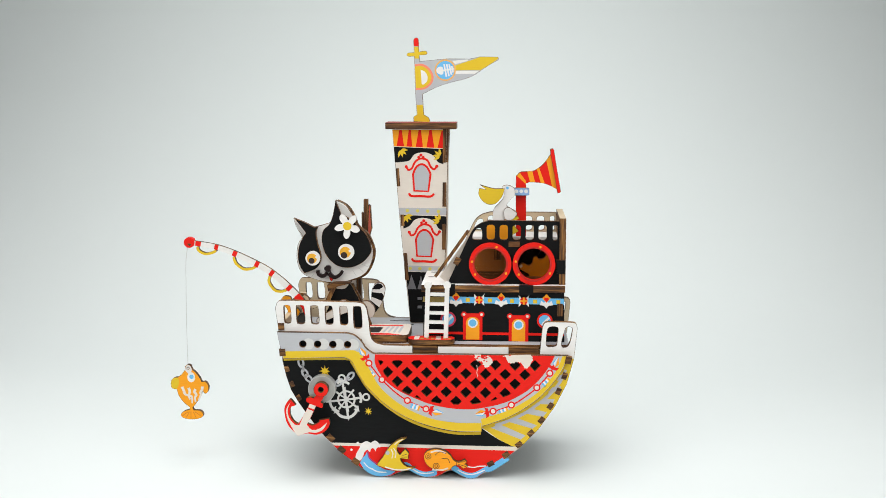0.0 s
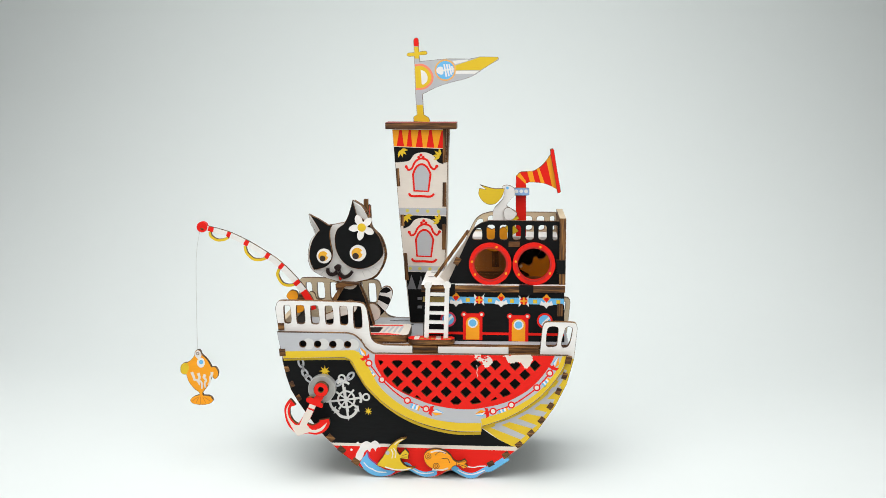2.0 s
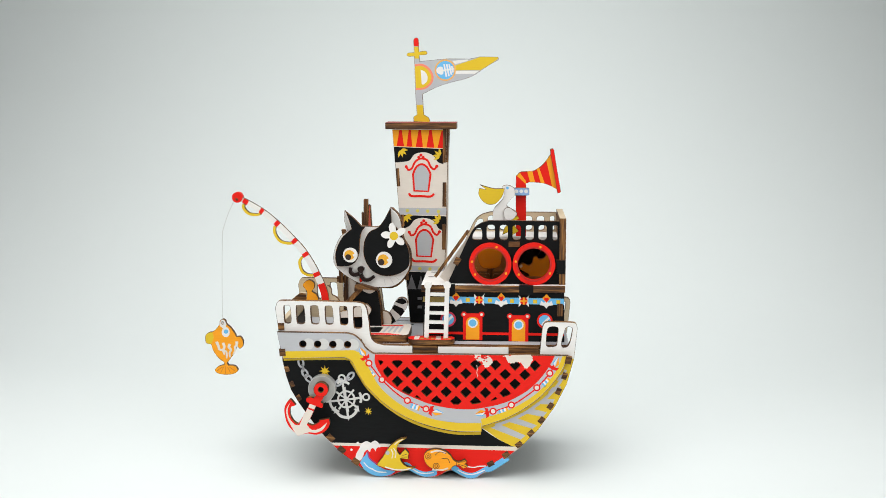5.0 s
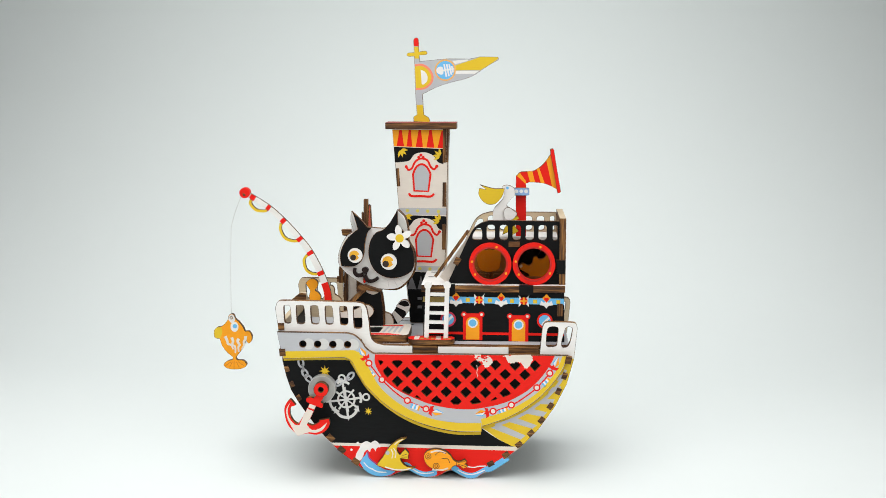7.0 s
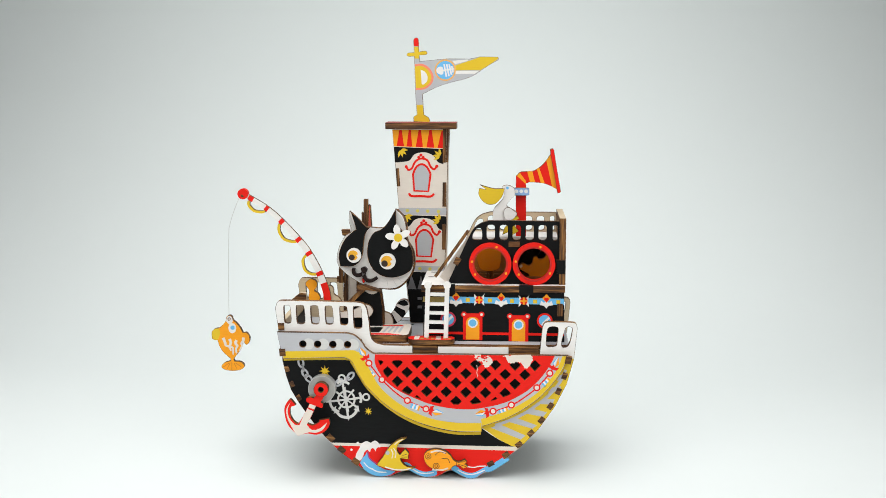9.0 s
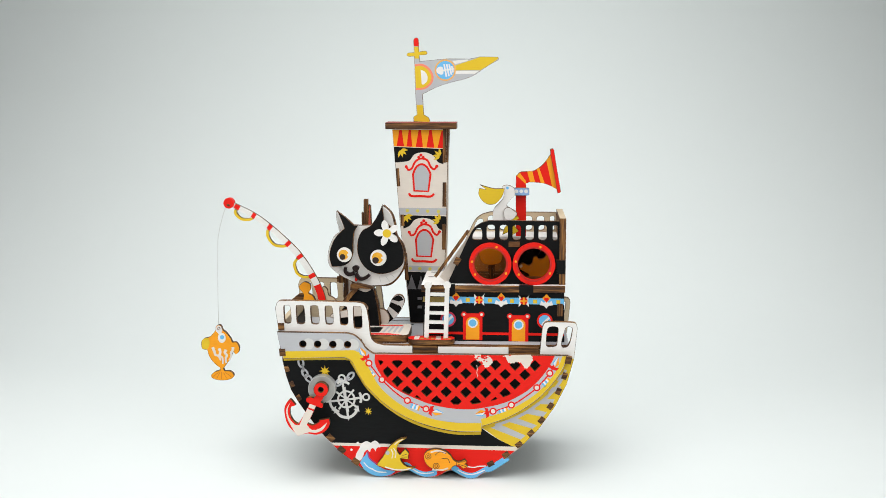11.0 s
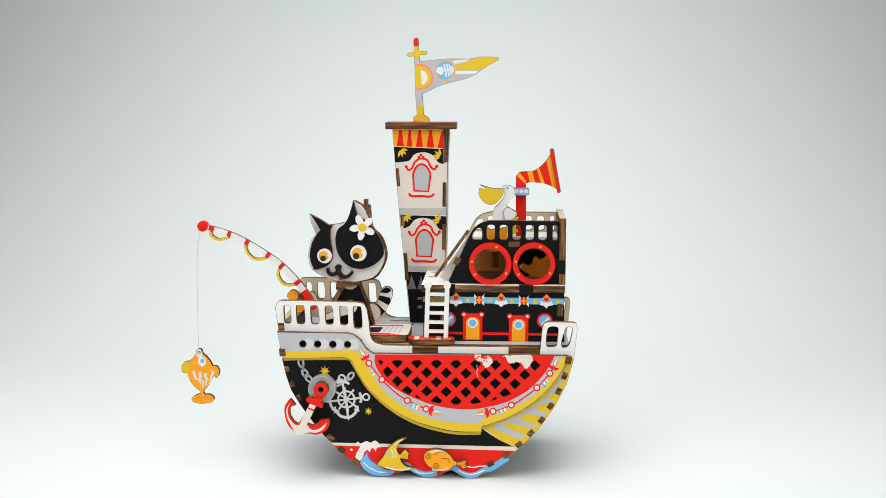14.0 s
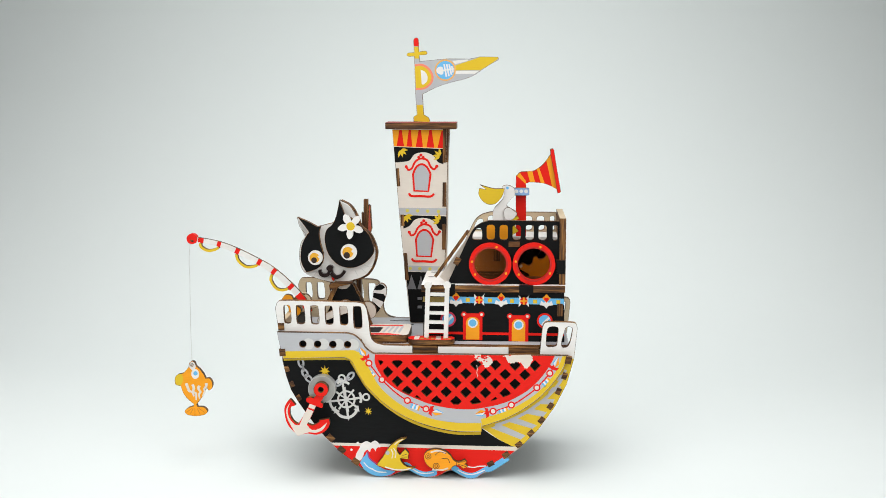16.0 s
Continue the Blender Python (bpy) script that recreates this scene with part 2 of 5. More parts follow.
BOW_SLOTS = [smooth(o) for o in (
    [(-72.47, 88.46), (-71.59, 89.34), (-70, 89.35), (-69.16, 88.2), (-68.68, 82.08), (-69.58, 80.32), (-71.17, 80.3), (-72.16, 81.46)],
    [(-66.12, 88.52), (-65.24, 89.4), (-62.94, 89.42), (-62.09, 88.26), (-61.61, 81.86), (-62.5, 80.1), (-64.81, 80.07), (-65.81, 81.23)],
    [(-58.77, 88.44), (-57.9, 89.32), (-55.74, 89.34), (-54.89, 88.18), (-54.4, 81.78), (-55.29, 80.02), (-57.45, 80), (-58.45, 81.16)],
    [(-51.43, 88.36), (-50.56, 89.24), (-48.54, 89.26), (-47.7, 88.1), (-47.2, 81.7), (-48.08, 79.95), (-50.1, 79.93), (-51.09, 81.08)],
    [(-43.96, 88.28), (-43.08, 89.16), (-41.07, 89.18), (-40.22, 88.03), (-39.72, 81.49), (-40.6, 79.73), (-42.61, 79.71), (-43.61, 80.86)],
    [(-37.06, 88.2), (-36.19, 89.08), (-33.9, 89.1), (-33.05, 87.95), (-32.54, 79.81), (-33.42, 78.05), (-35.72, 78.03), (-36.72, 79.18)])]
STERN_SLOTS = [smooth(o) for o in (
    [(61.09, 78.12), (62.49, 79.58), (65.32, 79.61), (66.47, 78.17), (65.98, 72.08), (65.44, 70.04), (62.89, 69.43), (60.61, 69.99), (60.57, 73.47)],
    [(69.87, 78.21), (70.98, 79.66), (72.68, 79.68), (73.55, 78.24), (72.5, 72.15), (70.84, 69.52), (68.57, 69.49), (68.25, 72.1)])]
near_side = plate("hull_side", BOARD, 0, 3, WHITE, ship, BOW_SLOTS + STERN_SLOTS, label="black hull board with white railings")
plate("hull_side", BOARD, 72, 75, PALE, ship, BOW_SLOTS + STERN_SLOTS, label="bare plywood board with railings")

# printed fields on the board
# black print; behind the lattice holes it also paints the dark hull interior
ink("black_field", smooth([(-73.63, 72.08, 1), (-32.9, 72.5, 1), (-30.09, 64.33, 1), (65.79, 64.81, 1), (53.16, 46.53, 1), (30.34, 30.6, 1), (27.47, 27.3, 1), (30.94, 24.67), (39.03, 19.74), (47.12, 17.18, 1), (7.27, 17.19, 1), (-47.97, 17.13, 1), (-52.5, 21.4, 1), (-57.67, 27.9, 1), (-61.95, 33.81, 1), (-65.94, 39.7, 1), (-69.34, 45.6, 1), (-71.56, 52.38, 1), (-73.31, 60.33, 1)]), 0, BLACK, near_side)
ink("stern_field", smooth([(26.32, 27.9, 1), (43.26, 36.0, 1), (53.5, 43.5, 1), (61.0, 52.0, 1), (66.0, 61.0, 1), (67.0, 64.88, 1), (74.53, 63.31, 1), (71.01, 50.27, 1), (65.17, 38.51, 1), (57, 26.58, 1), (47.84, 16.89, 1), (43.37, 17.72), (36.14, 21.48), (30.94, 25.27, 1)]), 0, YELLOW, near_side)
# grey stripe beside the raised panel, with the panel's shadow put into its colour
ink("stern_stripe", band(smooth([(70.43, 57.58), (67.39, 50.82), (62.05, 44.3), (56.1, 39.22), (49.27, 34.41), (41.84, 30.76), (34.96, 28.3)], False), 1.5), 0, GREY, near_side, 2)
for q in ([(32.66, 27.07, 1), (37.83, 28.63, 1), (50.52, 23.17, 1), (48.23, 21.06, 1)], [(41.26, 30.45, 1), (45.84, 32.29, 1), (56.2, 28.59, 1), (54.21, 26.78, 1)], [(49.26, 34.99, 1), (52.97, 37.4, 1), (61.29, 35.45, 1), (59.31, 33.06, 1)], [(56.09, 39.8, 1), (58.92, 42.49, 1), (65.21, 42.27, 1), (63.81, 39.61, 1)], [(61.74, 45.76, 1), (63.71, 48.42, 1), (68.26, 49.06, 1), (67.44, 46.71, 1)], [(65.95, 51.67, 1), (67.34, 54.62, 1), (70.45, 56.11, 1), (69.63, 53.47, 1)]):
    ink("stern_stripe", q, 0, GREY, near_side, 2)
ink("waterline", [(-49.13, 18.01, 1), (47.98, 17.19, 1), (45.4, 15.07, 1), (-47.83, 16.53, 1)], 0, CREAM, near_side, 3)
ink("red_bottom", smooth([(-47.98, 16.68, 1), (45.69, 15.37, 1), (39.1, 10.2, 1), (31.18, 5, 1), (29.02, 3.17), (25.26, 0.71), (21.2, 0.34), (16.56, 2.37), (13.08, 4.41), (9.59, 3.46), (5.82, 1.3), (-0.87, 0.59), (-5.81, 2.61), (-9.59, 4.36), (-13.67, 3.09), (-18.93, 0.9), (-23.31, 0.83), (-27.67, 2.87), (-33.49, 5.04, 1), (-35.82, 6.81, 1), (-40.16, 10.05, 1), (-44.71, 13.58, 1)]), 0, RED, near_side, 2)
WAVES = [smooth(o) for o in (
    [(-34.25, 7.48, 1), (-32.96, 10.11), (-31.29, 12.13), (-30.5, 13.84, 1), (-30.13, 11.35), (-28.79, 8.87), (-26.47, 7), (-24.73, 5.83), (-21.34, 4.18), (-16.97, 3.54), (-16.2, 3.05, 1), (-18.93, 1.31), (-23.8, 0.43), (-28.66, 1.55), (-32.04, 4.01)],
    [(-12.49, 7.61), (-9.58, 7.96), (-5.81, 5.02), (-0.87, 3.29), (4.95, 4.58, 1), (4.95, 1.58), (-0.87, 0.59), (-5.81, 2.31), (-9.59, 4.36, 1)],
    [(11.62, 6.19, 1), (14.81, 6.84), (18.3, 4.19), (23.52, 3.08), (29.3, 5.87), (31.31, 7.09, 1), (31.61, 5.3, 1), (25.26, 0.71), (21.2, 0.34), (16.56, 2.37), (13.08, 4.41, 1)],
    [(35.06, 8.95, 1), (39.09, 11.4, 1), (39.67, 10.21, 1), (35.65, 7.46, 1)])]
inks("blue_wave", WAVES, 0, BLUE, near_side, 3)
inks("wave_crest", [band(smooth(p, False), 0.62) for p in ([(-28.4, 4.6), (-25.34, 3.0), (-20.67, 2.6)], [(-8.71, 5.87), (-4.36, 2.94), (0, 2.4), (3.78, 3.07)], [(15.98, 4.46), (20.33, 2.43), (24.68, 2.5), (29.88, 4.68)])], 0, WHITE, near_side, 4)
inks("foam_drop", [ring(x, z, 0.62, 10) for x, z in [(-38.66, 14.41), (-35.42, 18.06), (-24.08, 16.43)]], 0, WHITE, near_side, 4)
ink("foam", smooth([(-36.57, 9.25), (-36.15, 12.26), (-34.57, 15.08), (-33.38, 17.59), (-30.85, 19.02), (-28.72, 18.26), (-26.58, 19.39), (-24.65, 18.22), (-24.27, 16.23, 1), (-25.64, 15.41, 1), (-26.23, 13.71, 1), (-27.19, 15.29), (-28.55, 14.97), (-29.15, 13.36), (-30.5, 14.44), (-31.87, 13.32), (-32.66, 11.11), (-33.65, 9.29), (-35.21, 8.57)]), 0, WHITE, near_side, 4)
ink("violet_edge", band(smooth([(-30.41, 13.54), (-29.75, 10.85), (-28.4, 8.97), (-25.7, 7.01)], False), 0.7), 0, material("violet_ink", (0.30, 0.06, 0.22)), near_side, 4)
for p in ([(-32.3, 7.81), (-30.09, 5.34), (-27.18, 3.88)], [(20.18, 6.63), (23.8, 5.93), (26.98, 6.58), (30.31, 6.78)]):
    ink("wave_shine", band(smooth(p, False), 0.55), 0, WHITE, near_side, 5)
ink("blue_wave", smooth([(29.59, 4.53), (32.18, 7.41, 1), (41.69, 11.14, 1), (42.56, 10.11, 1), (33.21, 3.99)]), 0, BLUE, near_side, 3)

# anchor chains, helm and stars printed on the black board
LINKS = [(-64.07, 59.75), (-63.05, 57.11), (-62.12, 54.36), (-60.32, 51.63), (-38.76, 53.07), (-40.99, 51.27), (-44.78, 49.65)]
TURNS = [102, 100, 115, 135, 50, 35, 42]
NARROW = (1, 5)
bm = bmesh.new()
for k, ((lx, lz), turn) in enumerate(zip(LINKS, TURNS)):
    if k in NARROW:
        sheet(bm, ring(lx, lz, 2.3, 16, 0.62, turn), -0.08, 0.02, (), 0, 0)
    else:
        sheet(bm, ring(lx, lz, 2.75, 20, 1.75, turn), -0.08, 0.02, [ring(lx, lz, 1.7, 20, 0.72, turn)], 0, 0)
part("printed_chain", bm, [GREY], near_side)
HX, HZ = -41.01, 40.91
ink("helm_rim", ring(HX, HZ, 4.75), 0, PRINT, near_side, 2, [ring(HX, HZ, 3.75)])
ink("helm_hub", ring(HX, HZ, 1.35), 0, PRINT, near_side, 2)
for i in range(8):
    c, s = math.cos(radians(45 * i + 8)), math.sin(radians(45 * i + 8))
    ink("helm_spoke", band([(HX, HZ), (HX + c * 6.5, HZ + s * 6.5)], lambda q: 0.5 + 0.6 * q), 0, PRINT, near_side, 2)
for arm, wide in (([(-43.08, 50.36), (-42.4, 46.38), (-40.09, 31.13)], 1.3), ([(-45.7, 49.14), (-44.1, 50.05), (-40.91, 49.79), (-39.47, 48.93)], 1.5), ([(-51.48, 39.45), (-32.15, 41.92)], 1.2), ([(-34.3, 44.56), (-33.73, 43.38), (-33.47, 40.72), (-33.92, 39.23)], 1.5),
            ([(-46.3, 34.91), (-44.3, 32.26), (-39.94, 31.43), (-36.73, 33.55), (-35.25, 36.54)], 1.7), ([(-48.24, 43.2), (-49.58, 40.81), (-48.89, 37.4), (-47.17, 35.49)], 1.6)):
    ink("printed_anchor", band(smooth(arm, False), wide * 0.85), 0, PRINT, near_side, 2)
for barb in ([(-47.48, 33.41), (-47.01, 36.39), (-44.27, 34.64)], [(-34.39, 34.47), (-34.94, 38.03), (-37.29, 35.62)], [(-40.52, 32.31), (-39.96, 29.64), (-39.06, 32.33)], [(-46.27, 37.44), (-46.6, 34.31), (-48.92, 35.17)]):
    ink("anchor_barb", barb, 0, PRINT, near_side, 2)
for cx, cz in [(-43.21, 51.98), (-30.85, 42.23)]:
    ink("printed_ring", ring(cx, cz, 2.1, 18), 0, PRINT, near_side, 2, [ring(cx, cz, 1.15, 18)])
ink("printed_star", star(-51.86, 55.56, 3.08, 1.18, 8), 0, YELLOW, near_side, 2)
ink("printed_star", star(-29.75, 34.83, 2.24, 0.78, 8), 0, YELLOW, near_side, 2)

# raised side panel with the red lattice
OVERLAY = smooth([(-75.62, 76.19, 1), (-39.69, 75.98, 1), (-36.26, 74.85), (-33.13, 72.26), (-30.3, 68.21), (-26.88, 65.63, 1), (71.6, 65.56, 1), (69.41, 59.73), (65.81, 53.58), (61.05, 47.69), (55.99, 42.65), (49.2, 37.58), (41.81, 33.37), (34.97, 30.62), (28.39, 28.46, 1), (28.11, 25.5, 1), (13.18, 25.88), (-4.08, 30.08), (-18.45, 37.56), (-29.9, 48.02), (-35.57, 57.05), (-37.83, 61.42), (-41.26, 63.42, 1), (-72.98, 62.49, 1), (-74.03, 68.33, 1)])
FIELD = clip(smooth([(-24.33, 62.15, 1), (59.46, 63.1, 1), (57.82, 58.14), (51.93, 50.78), (41.73, 44.81), (27.48, 40.52), (15.46, 39.63), (3.13, 40.79), (-10.64, 45.32), (-19.22, 52.26), (-22.63, 58.08)]), slot(-90, 0, 90, 200, 1))
if area(FIELD) < 0:
    FIELD = FIELD[::-1]
LATTICE = []
STEP, RISE, LONG = 9.92, 4.85, 2.95
LX, LZ = 0.29, 56.01
for row in range(-3, 2):
    for col in range(-5, 8):
        cx, cz = LX + STEP * (col + (0.5 if row % 2 else 0)), LZ + RISE * row + 0.011 * (STEP * -col)
        cut = clip([(cx + LONG, cz), (cx, cz + LONG), (cx - LONG, cz), (cx, cz - LONG)], FIELD)
        if len(cut) > 2 and abs(area(cut)) > 1.3:
            LATTICE.append(cut)
PORTS = [ring(px, pz, 1.75, 20) for px, pz in [(-62.47, 70.2), (-54.98, 70.17), (-47.22, 70.13), (-39.75, 70.1)]]
overlay = plate("side_panel", OVERLAY, -3, -0.25, GREY, ship, LATTICE + PORTS, label="grey side panel with yellow border and red lattice")
RED_FIELD = smooth([(-25.74, 65.2, 1), (64.81, 65.48, 1), (63.16, 61.98), (60.38, 57.3), (55.9, 51.71), (50.26, 46.67), (43.17, 42.48), (37.48, 40.21), (29.78, 38.35), (23.2, 37.38), (15.46, 37.42), (7.43, 38.49), (-0.03, 40.46), (-7.78, 43.59), (-13.22, 46.17), (-18.38, 49.63), (-21.8, 53.11), (-24.65, 57.47), (-26.05, 61.55)])
ink("red_lattice", RED_FIELD, -3, RED, overlay, 1, LATTICE)
YB = smooth([(-71.76, 66.31, 1), (-36.34, 67.27, 1), (-32.63, 64.98), (-29.23, 58.59), (-22.7, 47.52), (-11.25, 38.25), (1.68, 32.52), (14.61, 30.33), (28.09, 30.23, 1), (28.11, 25.8, 1), (13.18, 26.18), (-4.08, 30.37), (-18.45, 37.86), (-29.61, 48.02), (-35.28, 57.05), (-37.54, 61.42), (-40.97, 63.72, 1), (-72.69, 62.78, 1)])
ink("yellow_border", YB, -3, YELLOW, overlay)
ink("yellow_border", smooth([(27.8, 32.29, 1), (32.66, 33.83), (39.79, 36.28), (47.47, 40.2), (54.55, 44.98), (60.45, 50.6), (65.2, 57.07), (67.68, 62.61), (68.49, 65.23, 1), (71.03, 65.38, 1), (69.13, 60.02), (65.66, 53.87), (60.91, 47.98), (55.85, 42.94), (49.06, 37.87), (41.81, 33.66), (34.97, 30.92), (28.39, 28.76, 1)]), -3, YELLOW, overlay)
for (px, pz), (hx, hz) in zip([(-59.59, 70.24), (-52.11, 70.2), (-44.35, 70.16), (-36.88, 70.13)], [(-62.47, 70.2), (-54.98, 70.17), (-47.22, 70.13), (-39.75, 70.1)]):
    r, q = 2.9, 1.81
    moon = [p for p in ring(px, pz, r, 40) if math.hypot(p[0] - hx, p[1] - hz) > q]
    k = max(range(len(moon)), key=lambda i: math.dist(moon[i - 1], moon[i]))
    moon = moon[k:] + moon[:k]
    inner = sorted((p for p in ring(hx, hz, q, 32) if math.hypot(p[0] - px, p[1] - pz) < r), key=lambda p: p[1])
    if moon[-1][1] > moon[0][1]:
        inner = inner[::-1]
    ink("printed_disc", moon + inner, -3, PRINT, overlay)
# chain of beads round the crescent
CHAIN_A = smooth([(-30.63, 63.84), (-28.93, 60.64), (-22.39, 52.22), (-15.53, 45.55), (-9.51, 41.51), (-0.04, 37.22), (3.99, 36.09)], False)
CHAIN_B = smooth([(27.79, 35.83), (33.93, 36.35), (43.19, 39.7), (50, 44.04), (55.93, 48.94), (62.37, 56.45), (64.58, 61.13)], False)
for chain in (CHAIN_A, CHAIN_B):
    ink("bead_chain", band(chain, 0.72), -3, RED, overlay)
BEADS = [(-28.93, 60.64), (-22.39, 52.22), (-9.51, 41.51), (-0.04, 37.22), (33.93, 36.5), (43.19, 39.85), (55.93, 48.94), (62.37, 56.45)]
for bx, bz in BEADS:
    ink("bead", ring(bx, bz, 1.84, 18), -3, RED, overlay, 2)
    ink("bead_centre", ring(bx, bz, 1.11, 14), -3, CREAM, overlay, 3)


def tassel(x, z, turn, size):
    """A small printed flower of red, white and blue leaves at the end of a bead chain."""
    c, s = math.cos(radians(turn)), math.sin(radians(turn))

    def place(u, v):
        return (x + (u * c - v * s) * size, z + (u * s + v * c) * size)

    inks("tassel", [[place(0, -2.2), place(2.2, -3.2), place(1.6, -1.2), place(3.4, 0), place(1.6, 1.2), place(2.2, 3.2), place(0, 2.2)]], -3, RED, overlay, 3)
    inks("tassel_leaf", [[place(1.8, 0), place(4, 1.8), place(8.5, 0.3), place(4, -0.2)]], -3, BLUE, overlay, 2)
    inks("tassel_leaf", [[place(1.8, -0.6), place(4.2, -0.2), place(8.5, 0.2), place(3.6, 1.0)]], -3, WHITE, overlay, 4)
    inks("tassel_leaf", [[place(1.8, -0.8), place(4.0, -2.2), place(8, -0.2), place(4.2, -0.6)]], -3, ORANGE, overlay, 5)


tassel(-30.35, 62.67, 118, 0.85)
tassel(1.69, 36.65, -14, 0.9)
tassel(31.79, 35.88, 190, 0.9)
tassel(63.77, 58.5, 66, 0.85)
for fx, fz, turn in ((-27.83, 55.09, -48), (-5.49, 38.32, -20), (39.22, 36.57, 18), (60.73, 51.77, 42)):
    c, s = math.cos(radians(turn)), math.sin(radians(turn))
    for k, mat in ((-2, BLUE), (-1, WHITE), (0, BLUE), (1, WHITE), (2, ORANGE)):
        inks("bunting", [[(fx + (k + du) * 0.95 * c - dv * s, fz + (k + du) * 0.95 * s + dv * c) for du, dv in ((-0.5, -1.4), (0.5, -1.4), (0.5, 1.2), (-0.5, 1.2))]], -3, mat, overlay, 1)
# chipped paint along the top of the crescent
rng = random.Random(4)


def chip(pts, level=3):
    out = []
    for i, (x, z) in enumerate(smooth(pts, True, 6)):
        out.append((x + rng.uniform(-0.3, 0.3), z + rng.uniform(-0.3, 0.3)))
    ink("chipped_paint", out, -3, CREAM, overlay, level)


chip([(24.53, 65.91, 1), (27.95, 65.94, 1), (27.39, 64.19), (29.66, 63.35), (31.93, 64.54), (33.65, 62.81), (31.96, 59.88), (29.68, 59.27), (27.96, 62.16), (25.68, 62.72)])
chip([(39.6, 65.49, 1), (52.93, 65.64, 1), (53.79, 63.62), (52.41, 60.7), (50.15, 58.64), (47.86, 61.52), (45.58, 62.07), (43.03, 61.46), (41.33, 62.02), (40.46, 64.05)])
ink("chipped_paint", band(smooth([(25.4, 60.38), (25.98, 58.64), (25.7, 56.31), (26.28, 53.98)], False), 0.25), -3, CREAM, overlay, 3)

for k in range(46):
    left = k % 2 == 0
    cx, cz = (29.66, 63.34) if left else (46.7, 64.11)
    sx, sz = cx + rng.gauss(0, 2.6 if left else 4.6), cz + rng.uniform(-1.2, 1.6)
    if any(min(p[0] for p in q) - 0.5 < sx < max(p[0] for p in q) + 0.5 and min(p[1] for p in q) - 0.4 < sz < max(p[1] for p in q) + 0.4 for q in LATTICE):
        continue
    blot = [(sx + dx, sz + dz) for dx, dz in ((rng.uniform(0.3, 0.75) * math.cos(radians(b)), rng.uniform(0.15, 0.4) * math.sin(radians(b))) for b in range(0, 360, 60))]
    ink("paint_fleck", smooth(blot, True, 3), -3, RED if k % 3 and (left or k % 5 == 0) else CREAM, overlay, 5)
UNDER = smooth([(-72.94, 61.51), (-41.65, 62.15), (-37.92, 60.14), (-35.36, 55.75), (-29.65, 46.68), (-18.44, 36.16), (-4, 28.34), (13.06, 24.12), (27.77, 24.04)], False)
ink("yellow_underline", band(UNDER, 1.4), 0, YELLOW, near_side, 4)
SCUFF = material("scuffed_black", (0.04, 0.04, 0.042))
for k in range(14):
    sx, sz = rng.uniform(-66, 20), rng.uniform(22, 50)
    if sz > 18 + abs(sx + 20) * 0.55 and sz < 46 - max(0, sx + 35) * 0.6:
        ink("scuff", star(sx, sz, rng.uniform(0.3, 0.7), 0.12, 4, rng.uniform(0, 90)), 0, SCUFF, near_side, 2)

# burnt tab ends of the hull planks
TABS = [(70.47, 54.07, 70), (67.44, 46.12, 63), (63.54, 38.43, 56), (59.05, 30.99, 50), (53.67, 24.11, 43), (47.68, 18.08, 38), (41.1, 12.62, 36), (33.33, 7.72, 28),
        (-71.28, 56.52, -72), (-68.8, 48.57, -66), (-65.42, 41.49, -58), (-49.39, 20.55, -47), (-43.62, 14.34, -40), (-36.39, 8.15, -36)]


def turned_rect(x, z, w, h, turn):
    c, s = math.cos(radians(turn)), math.sin(radians(turn))
    return [(x + u * c - v * s, z + u * s + v * c) for u, v in ((-w, -h), (w, -h), (w, h), (-w, h))]


for tx, tz, turn in TABS:
    plate("plank_tab", turned_rect(tx - (0.5 if tx > 0 else 0), tz + (0.35 if tx > 0 else 0), 1.75 if tx > 0 else 2.0 if tx > -55 else 1.5, 1.3 if tx > 0 else 1.45 if tx > -55 else 1.05, turn), -0.35, 2.5, EDGE, ship)
for tx, tz, turn in ((71.63, 63.23, 78), (-72.92, 65.71, -85), (-73.85, 78.54, -88)):
    plate("plank_tab", turned_rect(tx, tz, 1.82, 1.54, turn), -3.5 if tz < 76 else -0.7, 2.5, EDGE, ship)
# planks across the bottom, between the two sides
KEEL = smooth([(-75.02, 75), (-72.67, 60.33), (-67.67, 46.8), (-60.56, 35.61), (-50.53, 22.62), (-41.87, 14.37), (-33.18, 7.89), (-16, 4.56), (1.46, 4.23), (18.87, 5.1), (31.03, 6.49), (39.09, 11.4), (47.11, 17.48), (56.22, 27.4), (64.1, 39.32), (69.95, 50.84), (73.19, 63.44)], False, 3)
for (ax, az), (bx, bz) in zip(KEEL, KEEL[1:]):
    d = math.hypot(bx - ax, bz - az)
    nx, nz = -(bz - az) / d, (bx - ax) / d
    ox, oz = nx * 0.8, nz * 0.8
    e = 0.97
    q = [(ax + ox, az + oz), (ax + (bx - ax) * e + ox, az + (bz - az) * e + oz), (ax + (bx - ax) * e + nx * 3.4, az + (bz - az) * e + nz * 3.4), (ax + nx * 3.4, az + nz * 3.4)]
    plate("plank", q, 3.05, 71.95, EDGE, ship, edge=BLACK)
# deck
deck = box("deck", -73.34, 72.2, 3.05, 71.95, 67.59, 69.64, GREY, EDGE, ship, label="grey printed deck board")
box("deck_tab", -6.75, 5.57, 0.4, 3.02, 66.13, 69.05, EDGE, EDGE, ship)
box("deck_tab", 41.82, 56.88, 0.4, 3.02, 65.25, 68.47, EDGE, EDGE, ship)
DZ = 69.64


